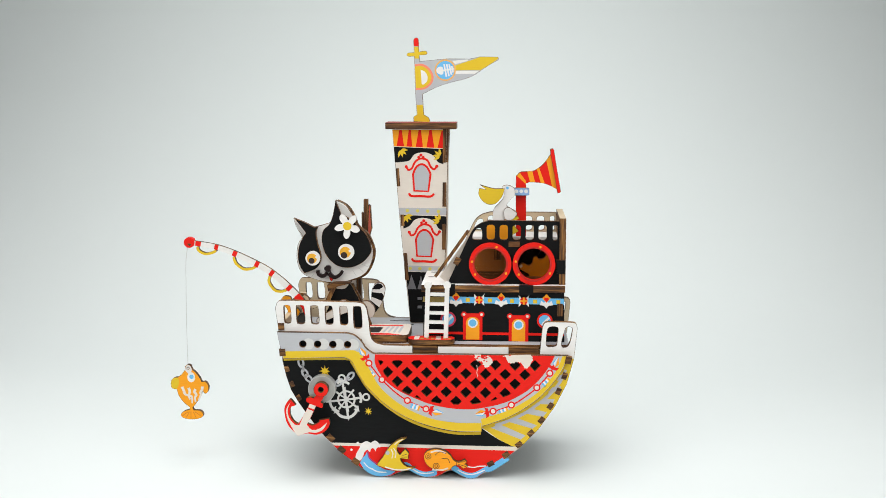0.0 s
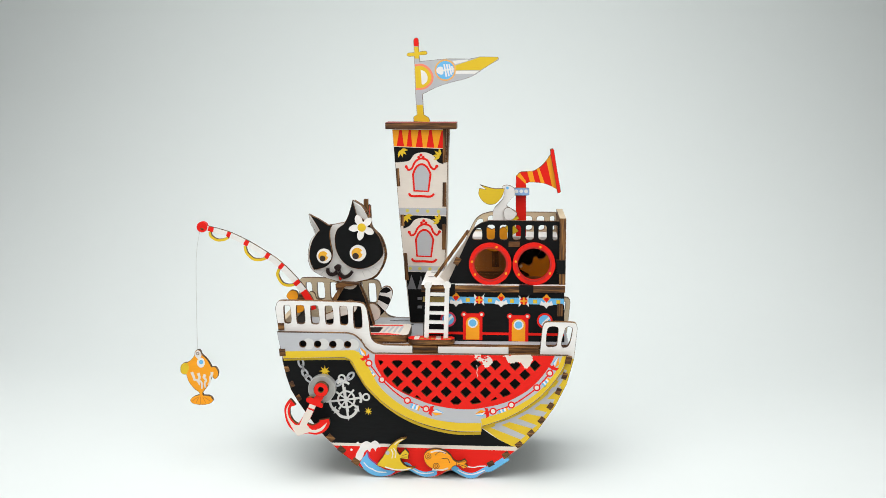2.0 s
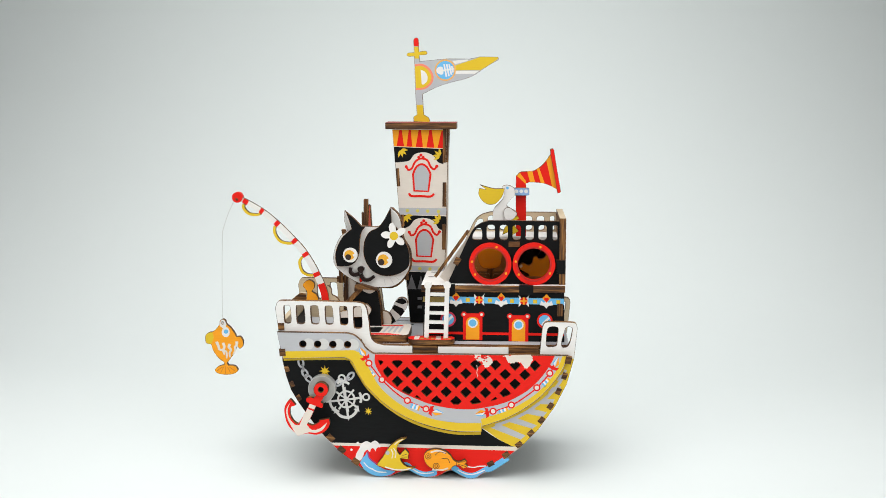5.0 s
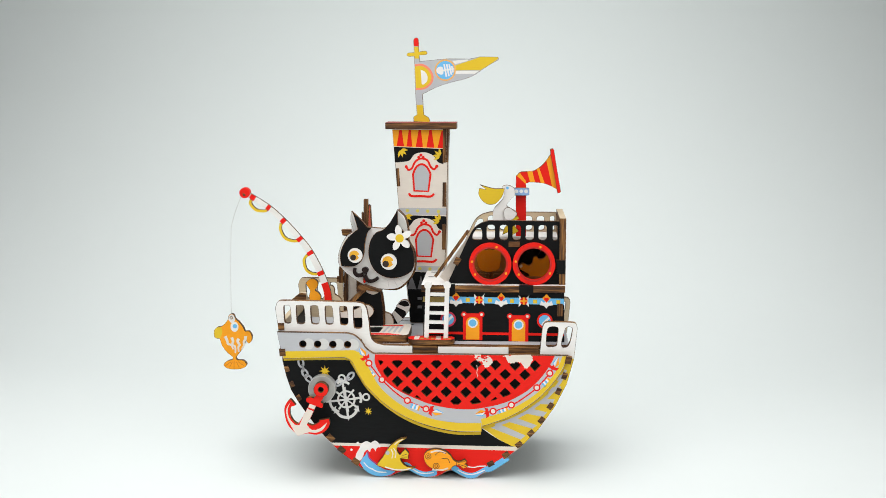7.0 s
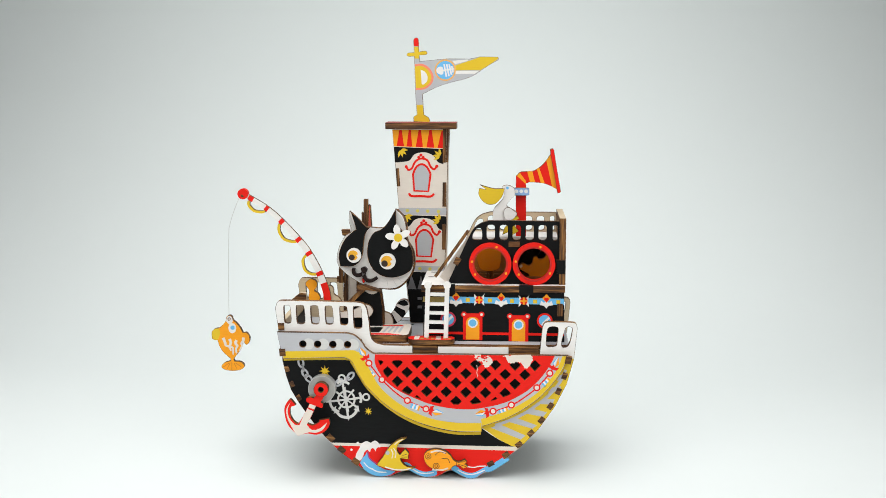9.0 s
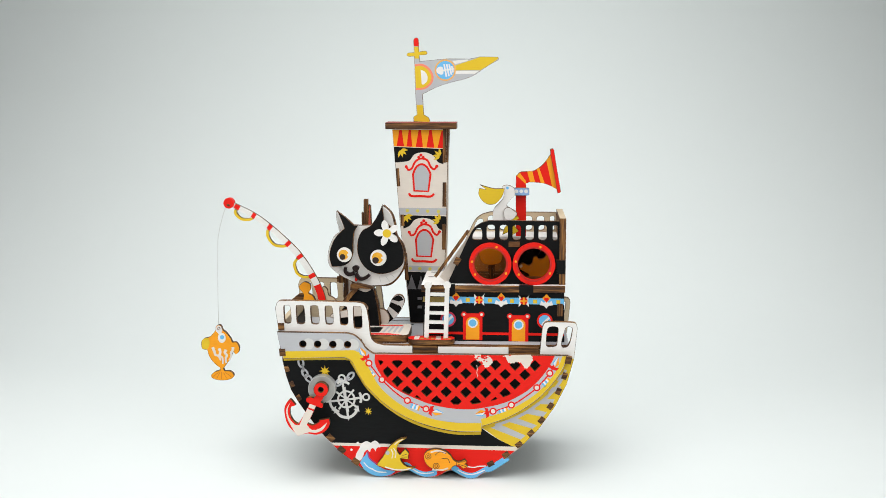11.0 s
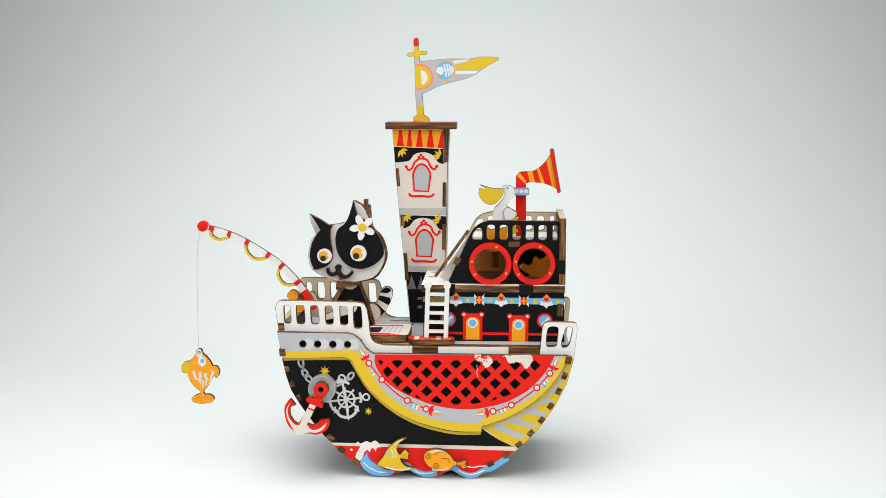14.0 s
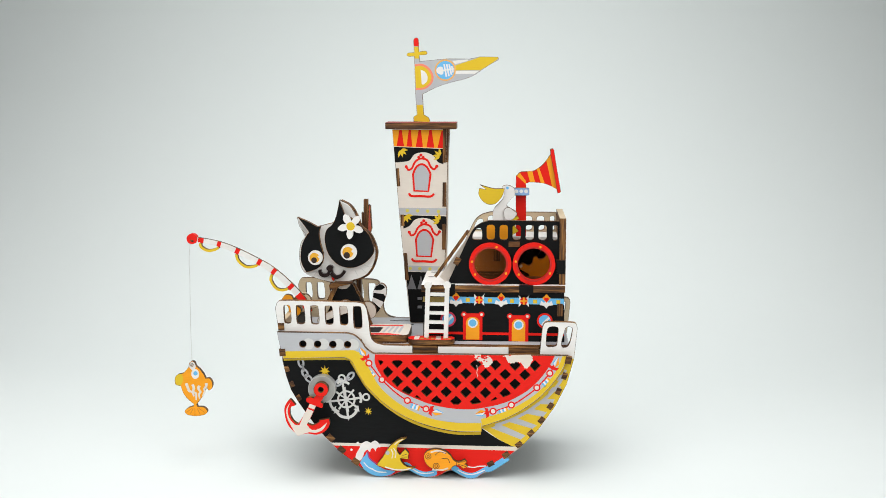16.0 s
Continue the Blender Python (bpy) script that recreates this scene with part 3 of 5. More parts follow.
def on_deck(name, quads, mat, z, parent, lift=0.1):
    """A printed patch on a level surface; corners as x, y."""
    bm = bmesh.new()
    for q in quads:
        lo = [bm.verts.new((x, y, z - 0.02)) for x, y in q]
        hi = [bm.verts.new((x, y, z + lift)) for x, y in q]
        bm.faces.new(hi)
        for i in range(len(q)):
            j = (i + 1) % len(q)
            bm.faces.new((lo[i], lo[j], hi[j], hi[i]))
    return part(name, bm, [mat], parent)


on_deck("deck_slot", [[(-21, 52), (-10, 52), (-10, 53.6), (-21, 53.6)], [(-24, 62), (-12, 62), (-12, 63.2), (-24, 63.2)]], BLACK, DZ, deck)

# small steps on the deck
step = thing("deck_step", (-26, 20, DZ), "striped red and cream plywood step on the deck", "step")


def rounded_slab(name, x0, x1, y0, y1, z0, z1, r, top, side, parent):
    bm = bmesh.new()
    o = slot(x0, y0, x1, y1, r, 6)
    lo = [bm.verts.new((x, y, z0)) for x, y in o]
    hi = [bm.verts.new((x, y, z1)) for x, y in o]
    bm.faces.new(hi).material_index = 0
    bm.faces.new(lo).material_index = 1
    for i in range(len(o)):
        j = (i + 1) % len(o)
        bm.faces.new((lo[i], lo[j], hi[j], hi[i])).material_index = 1
    return part(name, bm, [top, side], parent)


slab = rounded_slab("tread", -33.36, -9.64, 4, 33, DZ, DZ + 4.2, 3, CREAM, EDGE, step)
on_deck("printed_border", [[(-36, 4.4), (-13, 4.4), (-20, 8), (-36, 8)]], RED, DZ + 4.2, slab)
on_deck("printed_border", [[(-36, 27), (-14, 27), (-14, 29.5), (-36, 29.5)]], RED, DZ + 4.2, slab, 0.06)
on_deck("hatch", [[(-36, 10), (-25, 10), (-24, 23), (-36, 23)]], BLACK, DZ + 4.2, slab)
on_deck("printed_stripe", [[(-23.5 + 2.7 * k, 11), (-22.3 + 2.7 * k, 10), (-20.6 + 2.4 * k, 25.6), (-21.8 + 2.4 * k, 26)] for k in range(4)], GREY, DZ + 4.2, slab, 0.08)
pad = thing("ladder_step", (-3, 4, DZ), "striped red and cream plywood step under the ladder", "step")
slab = rounded_slab("tread", -9.7, 14.11, 0.6, 10.6, DZ + 0.05, DZ + 2.6, 4.6, RED, EDGE, pad)
on_deck("printed_stripe", [[(x, 1.6), (x + 2.6, 1.6), (x + 2.6, 9), (x, 9)] for x in (-6.5, 4.5)], CREAM, DZ + 2.6, slab)
on_deck("printed_spot", [[(x, 2.4), (x + 1.6, 2.4), (x + 1.6, 5), (x, 5)] for x in (-3.2, -0.4, 2.2, 8.2, 10.6)], GOLD, DZ + 2.6, slab)

# ---------- anchor and steel disc ----------
knob = thing("steel_disc", (-52.84, -4.5, 47.32), "round brushed steel disc on the bow", "disc")
DX, DZ2 = -52.84, 47.32
plate("disc", ring(DX, DZ2, 6.93, 40), -5.5, -0.3, STEEL, knob, edge=STEEL)
ink("worn_face", ring(DX, DZ2, 6.7, 40), -5.5, material("worn_steel", (0.46, 0.46, 0.46), rough=0.42, grain=0.45, wear=0.35, metallic=0.4, scale=160), knob)
anchor = thing("toy_anchor", (DX, -8, DZ2), "red and cream plywood anchor on the bow", "anchor")
RINGC = ring(-52.68, 48.08, 3.72, 28)
SHAFT = smooth([(-55.01, 45.42, 1), (-51.3, 44.3, 1), (-53.06, 41.36, 1), (-51.92, 40.49), (-52.23, 38.73), (-53.95, 38.85, 1), (-55.38, 39.57, 1), (-58.34, 33.07), (-60.1, 30.4, 1), (-57.53, 29.26), (-55.22, 30.18), (-53.48, 31.38, 1), (-54.04, 31.96, 1), (-48.86, 32.91, 1), (-48.61, 29.97), (-50.96, 26.41), (-55.3, 24.58), (-59.61, 25.11), (-63.07, 24.47, 1), (-64.81, 23.85), (-65.95, 25.02, 1), (-69.35, 28.8), (-71, 32.9), (-71.5, 37.3), (-70.58, 40.54), (-68.53, 42.91, 1), (-66.84, 41.18), (-65.71, 39.73, 1), (-68.32, 38.52), (-68.67, 34.7), (-67, 31.48), (-64.72, 29.75, 1), (-62.07, 33.9), (-58.51, 40.99, 1), (-59.94, 41.56), (-60.2, 43.31), (-58.18, 43.92), (-56.47, 43.36, 1)])
plate("shank", SHAFT, -8.6, -5.6, RED, anchor, edge=EDGE)
ink("cream_print", smooth([(-55.44, 39.46, 1), (-58.69, 32.66), (-60.18, 29.7, 1), (-57.62, 27.08), (-53.87, 27.73), (-49.8, 31.02, 1), (-51.86, 27.46), (-55.34, 25.64), (-59.08, 25.74), (-62.85, 24.5, 1), (-64.88, 23.88), (-65.87, 24.9, 1), (-68.54, 29.58), (-70.2, 33.68), (-70.41, 37.8), (-68.34, 41.34, 1), (-69.85, 37.22), (-69.05, 33.11), (-66.51, 29.91), (-63.93, 29.35, 1), (-61.99, 33.79), (-58.44, 40.59, 1)]), -8.6, CREAM, anchor)
ink("red_stripe", [(-59.18, 38.82, 1), (-56.32, 37.69, 1), (-56.62, 36.8, 1), (-59.48, 37.94, 1)], -8.6, RED, anchor, 2)
plate("ring", RINGC, -9.4, -5.6, RED, anchor, [ring(-52.68, 48.08, 1.38, 18)], label="red anchor ring")
plate("axle", ring(-52.83, 47.83, 1.49, 18), -7, -5.6, BLACK, anchor)

# ---------- plywood fish along the waterline ----------
tang = thing("yellow_fish", (-16.87, -1.5, 4.54), "yellow plywood angelfish on the hull", "fish", "fish along the waterline")
TANG = smooth([(-9.87, 21.8, 1), (-13.24, 21.26), (-16.62, 19.23), (-19.53, 16.21), (-21.49, 12.9), (-23.44, 10.09), (-25.09, 8.07, 1), (-25, 7.17, 1), (-22.01, 6.12), (-18.63, 5.18), (-14.77, 4.44), (-9.94, 4.72), (-5.49, 6.38, 1), (-8.96, 6.53), (-11.37, 7.78), (-13, 9.95), (-13.19, 11.14, 1), (-9.14, 10.6, 1), (-9.33, 12.39, 1), (-8.84, 13.79, 1), (-10.76, 16.04, 1), (-13.47, 12.92, 1), (-14.72, 14.69), (-14.9, 16.68), (-13.54, 19.27)])
tb = plate("body", TANG, -3, -0.4, YELLOW, tang)
inks("printed_stripe", [band(smooth(p, False), 0.5) for p in ([(-18.09, 15.93), (-17.04, 13.47), (-17.63, 10.97)], [(-16.64, 16.45), (-15.49, 13.99), (-15.89, 11.3)], [(-16.15, 18.24), (-14.21, 19.96), (-11.8, 21.08)])], -3, CREAM, tang)
inks("printed_eye", [ring(-19.84, 13.92, 1.1, 14)], -3, GREY, tang)
inks("white_belly", [band(smooth([(-21.04, 6.44), (-16.7, 5.21), (-11.87, 4.99), (-8, 5.85)], False), 0.6)], -3, WHITE, tang)
inks("tail_line", [band([(-12.61, 12.34), (-9.9, 13.38)], 0.3), band([(-12.61, 11.74), (-9.91, 11.79)], 0.3)], -3, EDGE, tang)
puff = thing("orange_fish", (7.27, -1.5, 4.92), "orange plywood puffer fish on the hull", "fish", "fish along the waterline")
plate("body", smooth([(-1.24, 12.31), (0.5, 15.02), (4.54, 16.27), (9.16, 15.44), (12.33, 13.11), (14.06, 10.46), (16.66, 9.61), (19.54, 10.84, 1), (20.69, 9.67, 1), (19.54, 8.46, 1), (21.27, 7.29, 1), (18.97, 6.06, 1), (16.66, 7.82), (14.06, 7.48), (11.76, 5.35), (7.42, 4.69), (3.09, 5.82), (-0.09, 8.45)]), -3, -0.4, ORANGE, puff)
bm = bmesh.new()
for cx, cz, r in ((1.07, 12.35, 5.5), (5.11, 7.34, 6)):
    for q in (1.0, 0.5):
        sheet(bm, ring(cx, cz, r * q * 0.28, 18), -3.1, -2.98, [ring(cx, cz, r * q * 0.28 - 0.28, 18)], 0, 0)
for p in ([(4.54, 12.99), (6.85, 14.81), (10.31, 13.97)], [(8, 11.26), (10.89, 11.3), (12.04, 8.94)]):
    sheet(bm, band(smooth(p, False), 0.35), -3.1, -2.98, (), 0, 0)
part("printed_lines", bm, [EDGE], puff)
inks("tail_line", [band(p, 0.3) for p in ([(16.08, 9.3, 1), (19.83, 9.95, 1)], [(16.37, 8.41, 1), (20.41, 7.28, 1)], [(15.5, 9.89, 1), (15.51, 7.2, 1)])], -3, EDGE, puff)
inks("printed_shine", [band(smooth(p, False), 0.84) for p in ([(2.23, 14.45), (5.98, 15.4), (9.73, 14.26)], [(3.09, 5.52), (7.42, 5.14), (11.18, 6.24)])], -3, CREAM, puff)

# ---------- tower ----------
tower = thing("tower", (-10, 56, DZ), "slim black and cream plywood tower on the deck", "tower")
FRONT = [(-21.78, 176.37), (9.0, 176.43), (8.13, 157.3), (7.53, 124.4), (6.3, 92.6), (5.37, 70.24), (-12.38, 70.06), (-14.9, 95.56), (-18.0, 128.0), (-20.2, 157.0)]
tf = plate("front_panel", FRONT, 56, 59, CREAM, tower)
# ends of the side boards that come through the front
for q in ([(-20.05, 155.03), (-18.21, 155.04), (-17.49, 145.23), (-19.34, 145.22)], [(-17.56, 129.81), (-15.71, 129.82), (-15.28, 123.62), (-17.13, 123.61)], [(-15.96, 108.69), (-13.94, 108.71), (-13.07, 93.7), (-15.09, 93.68)], [(5.69, 176.13), (7.51, 176.14), (7.21, 158.19), (5.53, 158.18)], [(7.6, 176.14), (8.73, 176.14), (8.44, 158.5), (7.31, 158.49)], [(5.53, 147.47), (7.52, 147.48), (7.31, 134.26), (5.38, 134.25)], [(5.22, 124.67), (7.32, 124.69), (7.11, 110.72), (5.07, 110.71)]):
    plate("tab", q, 55.7, 57, EDGE, tower)
for o, nm in (([(-21.35, 175.98, 1), (-18.28, 175.99, 1), (-13.58, 123.39, 1), (-9.72, 69.06, 1), (-12.54, 69.03, 1), (-16.7, 117.14, 1)], "side_panel"), ([(3.14, 176.04, 1), (7.72, 176.05, 1), (7.59, 129.72, 1), (6.82, 107.94, 1), (5.59, 69.21, 1), (1.22, 69.16, 1)], "side_panel")):
    plate(nm, [p[:2] for p in o], 59.05, 66, EDGE, tower, edge=CREAM)
plate("side_lining", [p[:2] for p in [(7.43, 175.91, 1), (8.35, 175.92, 1), (8.22, 129.39, 1), (7.31, 98.08, 1), (6.53, 98.08, 1), (7.3, 129.38, 1)]], 61, 65.9, CREAM, tower, edge=CREAM)
plate("back_panel", FRONT, 66.05, 69, CREAM, tower)
cap = box("cap", -25.27, 12.96, 53, 69.5, 176.24, 179.71, OXBLOOD, EDGE, tower, "dark wooden cap")
ink("orange_frieze", [(-21.63, 175.77, 1), (5.84, 175.83, 1), (5.93, 165.8, 1), (-20.91, 166.94, 1)], 56, ORANGE, tf)
for q in ([(-19.38, 167.1, 1), (-17.81, 175.78, 1), (-16.59, 175.78, 1), (-15.4, 166.96, 1)], [(-14.03, 166.87, 1), (-12.77, 175.79, 1), (-11.7, 175.79, 1), (-10.97, 166.67, 1)], [(-8.98, 166.67, 1), (-7.43, 175.8, 1), (-6.21, 175.8, 1), (-5.16, 166.44, 1)], [(-3.17, 166.38, 1), (-1.63, 175.81, 1), (-0.41, 175.81, 1), (0.95, 166.15, 1)], [(2.78, 166.1, 1), (4.77, 174.91, 1), (5.84, 175.52, 1), (5.84, 165.86, 1)]):
    ink("red_spike", q, 56, RED, tf, 2)
ink("black_band", smooth([(-20.92, 166.64, 1), (5.93, 165.5, 1), (5.93, 157.26, 1), (2.93, 158.47), (0.79, 161.52), (-2.57, 163.34), (-6.24, 163.63), (-9.91, 162.4), (-12.37, 159.34), (-16.36, 158.41), (-20.35, 158.09, 1)]), 56, BLACK, tf)
ink("black_band", smooth([(-16.33, 129.5, 1), (7.37, 129.01, 1), (7.38, 124.37, 1), (5.07, 121.26, 1), (3.22, 122.49), (0.76, 126.19), (-2.63, 127.72), (-6.32, 128.01), (-10.02, 126.75), (-12.5, 123.64), (-15.9, 122.07, 1)]), 56, BLACK, tf)


def leaf_spray(x, z, angles, size):
    """Pointed leaves that fan out from one stalk."""
    out = []
    for a in angles:
        c, s = math.cos(radians(a)), math.sin(radians(a))
        out.append([(x + (u * c - v * s) * size, z + (u * s + v * c) * size) for u, v in ((0.4, 0), (1.6, 0.75), (2.7, 0.7), (4.2, 0), (2.7, -0.55), (1.6, -0.6))])
    return out


LEFT_FAN, RIGHT_FAN = (-4, -38, -70, -102), (100, 138, 172, 205)
for lx, lz, fan in ((-17.55, 165.13, LEFT_FAN), (4.46, 161.54, RIGHT_FAN), (-14.94, 129.51, LEFT_FAN), (4.15, 126.52, RIGHT_FAN)):
    inks("leaf_print", leaf_spray(lx, lz, fan, 1.05), 56, YELLOW, tf, 2)


def printed_window(dx, dz):
    def at(pts):
        return [(p[0] + dx, p[1] + dz, *p[2:]) for p in pts]

    pane = smooth(at([(-9.97, 142.79, 1), (-10.56, 152, 1), (-9.01, 155.38), (-7.17, 156.91), (-5.64, 157.22), (-4.11, 156.62), (-2.58, 155.09), (-1.05, 152.04, 1), (-2.29, 142.52, 1)]))
    ink("window_pane", pane, 56, GREY, tf, 2)
    ink("window_frame", band(pane, 1.1, True)[0], 56, RED, tf, 3, [band(pane, 1.1, True)[1]]) if area(pane) < 0 else ink("window_frame", band(pane, 1.1, True)[1], 56, RED, tf, 3, [band(pane, 1.1, True)[0]])
    inks("window_hood", [band(smooth(at([(-13.92, 155.36), (-13, 154.14), (-11.16, 155.06), (-9.62, 158.13), (-7.47, 159.97), (-5.02, 160.28), (-2.57, 159.07), (-1.05, 156.02), (0.79, 154.49), (2.01, 155.72)]), False), 1.1), *[ring(*at([q])[0], r, 12) for q, r in (((-6.24, 162.2), 0.85), ((-7.5, 161.1), 0.75), ((-5.0, 161.1), 0.75))], ring(*at([(-14.2, 155.9)])[0], 0.85, 10), ring(*at([(2.3, 156.2)])[0], 0.85, 10)], 56, RED, tf, 3)
    inks("window_sill", [band(smooth(at([(-12.74, 141.55), (-11.52, 140.02), (-5.98, 139.89), (-1.07, 139.76), (0.77, 141.31)]), False), 1.2)], 56, RED, tf, 3)


printed_window(0, 0)
WX0, WZ0 = -6.26, 154.47
WX1, WZ1 = -4.8, 118.72
printed_window(WX1 - WX0, WZ1 - WZ0)
ink("grey_band", [(-18.47, 133.51, 1), (7.83, 133.33, 1), (7.53, 129.63, 1), (-18.18, 129.8, 1)], 56, GREY, tf)
inks("yellow_dot", [ring(x, z, 0.95, 8) for x, z in [(-13.7, 131.99), (-8.16, 131.86), (-2.62, 131.74), (3.22, 131.61)]], 56, DULL_YELLOW, tf, 2)
ink("grey_band", [(-15.06, 101.82, 1), (6.77, 101.36, 1), (6.61, 98.24, 1), (-14.76, 98.7, 1)], 56, GREY, tf)
inks("yellow_dot", [ring(x, z, 0.95, 8) for x, z in [(-12.27, 100.28), (-7.01, 100.16), (-1.43, 100.05), (3.83, 99.93)]], 56, DULL_YELLOW, tf, 2)
ink("black_base", [(-14.61, 98.38, 1), (6.46, 97.92, 1), (5.37, 70.39, 1), (-12.23, 70.22, 1)], 56, BLACK, tf)
inks("grey_triangle", [[(-13.87, 88.66, 1), (-11.67, 96.84, 1), (-8.9, 88.71, 1)], [(-8.28, 88.71, 1), (-6.4, 96.26, 1), (-4.24, 88.74, 1)]], 56, DEEP, tf, 2)
inks("grey_slit", [[(-8.29, 84.31, 1), (-5.8, 84.33, 1), (-5.81, 82.76, 1), (-8.29, 82.73, 1)], [(-8.3, 79.58, 1), (-5.81, 79.6, 1), (-5.82, 78.03, 1), (-8.31, 78, 1)]], 56, DEEP, tf, 2)

# ---------- flag ----------
flag = thing("flag", (-6.79, 65, 180.01), "yellow and grey plywood pennant on a pole", "flag")
FLAG = smooth([(-10.45, 220.48, 1), (-10.6, 223.49), (-9.98, 224.7), (-9.06, 225), (-8.15, 224.39), (-7.85, 222.59, 1), (-7.71, 217.46, 1), (-4.49, 217.91), (-3.27, 217.15), (-3.89, 215.95), (-7.56, 215.65, 1), (-7.42, 212.32, 1), (7.13, 213.82, 1), (19.34, 213.67, 1), (25.44, 214.87, 1), (34.58, 214.71, 1), (35.35, 214.11), (34.9, 212.9), (30.95, 210.79), (26.39, 207.77), (21.81, 204.75), (16.32, 202.63), (8.66, 200.8), (0.99, 198.07), (-5.77, 194.71, 1), (-5.18, 183.72, 1), (-2.72, 182.2), (-1.79, 180.36, 1), (-2.1, 179.6, 1), (-10.74, 179.89, 1), (-10.73, 182.49, 1), (-8.88, 183.72, 1), (-9.76, 196.84, 1), (-10.17, 215.04, 1), (-13.69, 215.05), (-14.3, 216.26), (-13.38, 216.86), (-10.31, 217.16, 1)])
pennant = plate("pennant", FLAG, 63, 65.5, GREY, flag)
ink("red_tip", smooth([(-10.32, 220.46, 1), (-10.43, 223.47), (-9.91, 224.52), (-8.99, 224.82), (-8.17, 224.22), (-7.9, 222.56, 1), (-7.85, 220.45, 1)]), 63, RED, flag)
ink("yellow_pole", smooth([(-10.23, 220.16, 1), (-7.79, 220.15, 1), (-7.7, 217.35, 1), (-4.43, 217.74), (-3.36, 217.05), (-3.98, 216.08), (-7.55, 215.78, 1), (-7.5, 213.82, 1), (-9.94, 213.82, 1), (-10, 215.15, 1), (-13.61, 215.15), (-14.07, 216.15), (-13.3, 216.75), (-10.09, 216.99, 1)]), 63, YELLOW, flag)
ink("yellow_foot", smooth([(-8.94, 188.94, 1), (-5.56, 189.1, 1), (-5.11, 183.6, 1), (-2.65, 182.08), (-1.89, 180.4, 1), (-2.2, 179.79, 1), (-10.51, 180.08, 1), (-10.5, 182.43, 1), (-8.65, 183.6, 1)]), 63, YELLOW, flag)
ink("letter_outline", smooth([(-9.89, 210.8, 1), (-5.67, 210.95), (-2, 208.68), (0.14, 204.75), (-0.48, 200.81), (-3.86, 197.77), (-6.62, 197.01, 1), (-9.38, 197.01, 1)]), 63, material("salmon_ink", (0.85, 0.25, 0.15)), flag)
ink("letter_d", smooth([(-9.84, 209.59, 1), (-5.98, 209.74), (-2.92, 207.78), (-1.09, 204.45), (-1.7, 201.11), (-4.47, 198.68), (-6.62, 198.07, 1), (-9.38, 198.07, 1)]), 63, YELLOW, flag, 2, [smooth([(-6.75, 207.78, 1), (-5.06, 207.17), (-3.23, 205.05), (-3.24, 202.02), (-5.08, 200.05), (-6.15, 200.05, 1)])])
ink("letter_counter", smooth([(-6.75, 207.78, 1), (-5.06, 207.17), (-3.23, 205.05), (-3.24, 202.02), (-5.08, 200.05), (-6.15, 200.05, 1)]), 63, WHITE, flag, 2)
ink("yellow_tip", smooth([(12.06, 210.19, 1), (19.38, 212.6), (25.46, 214.71, 1), (34.44, 214.52, 1), (35.05, 213.8), (30.96, 210.94), (25.49, 207.62, 1), (18.78, 207.62, 1), (12.06, 207.47, 1)]), 63, YELLOW, flag)
ink("white_stripe", [(12.06, 207.17, 1), (24.88, 207.32, 1), (22.45, 205.66, 1), (12.07, 205.66, 1)], 63, WHITE, flag)
ink("white_stripe", smooth([(10.23, 212.61, 1), (19.07, 213.35, 1), (18.77, 212.6, 1), (12.06, 210.79, 1)]), 63, WHITE, flag)
ink("emblem_rim", ring(6.56, 207.62, 5.8, 32), 63, material("faded_orange_ink", (0.78, 0.42, 0.13), grain=0.25), flag, 2)
ink("emblem_disc", ring(6.56, 207.62, 4.9, 32), 63, BLUE, flag, 3)
FISHBONE = [smooth([(1.67, 207.47), (2.89, 209.29), (5.03, 209.29), (5.65, 207.17), (5.03, 205.35), (2.89, 205.66)]), band([(3.51, 207.17, 1), (11.45, 208.38, 1)], 0.74)] + [band(p, 0.86) for p in ([(5.95, 210.8, 1), (7.18, 204.14, 1)], [(7.33, 210.95, 1), (8.55, 204.45, 1)], [(8.7, 210.79, 1), (9.93, 205.2, 1)], [(10.08, 209.89, 1), (10.84, 206.41, 1)])]
inks("fishbone", FISHBONE, 63, WHITE, flag, 4)

# ---------- cabin ----------
cabin = thing("cabin", (30, 36, DZ), "black two-storey plywood cabin with round windows", "cabin")
low = plate("lower_wall", [(-2.54, 95.58, 1), (69.73, 95.02, 1), (70.08, 68, 1), (-2.02, 69.31, 1)], 11, 14, BLACK, cabin)
plate("back_wall", [(-2.54, 95.58, 1), (69.73, 95.02, 1), (70.08, 68, 1), (-2.02, 69.31, 1)], 59, 62, BLACK, cabin)
for x0, x1 in ((-2.45, 0.32), (67.01, 69.89)):
    box("end_wall", x0, x1, 14.05, 58.95, DZ, 94.13, BLACK, EDGE, cabin)
LZT, LZB = 99.01, 95.5
ledge = box("ledge", -3.05, 70.09, 9, 62, LZB, LZT, WHITE, EDGE, cabin, "white board with burnt edge")
for x0, x1 in ((46.76, 53.96), (9.46, 14.1)):
    box("black_block", x0, x1, 8.6, 12, LZB - 1.2, LZT + 0.1, BLACK, BLACK, cabin)
on_deck("ledge_slot", [[(x, y), (x + 3, y), (x + 3, y + 1.5), (x, y + 1.5)] for x, y in ((-1, 14), (-1, 34), (6, 34), (-0.5, 50))], BLACK, LZT, ledge)
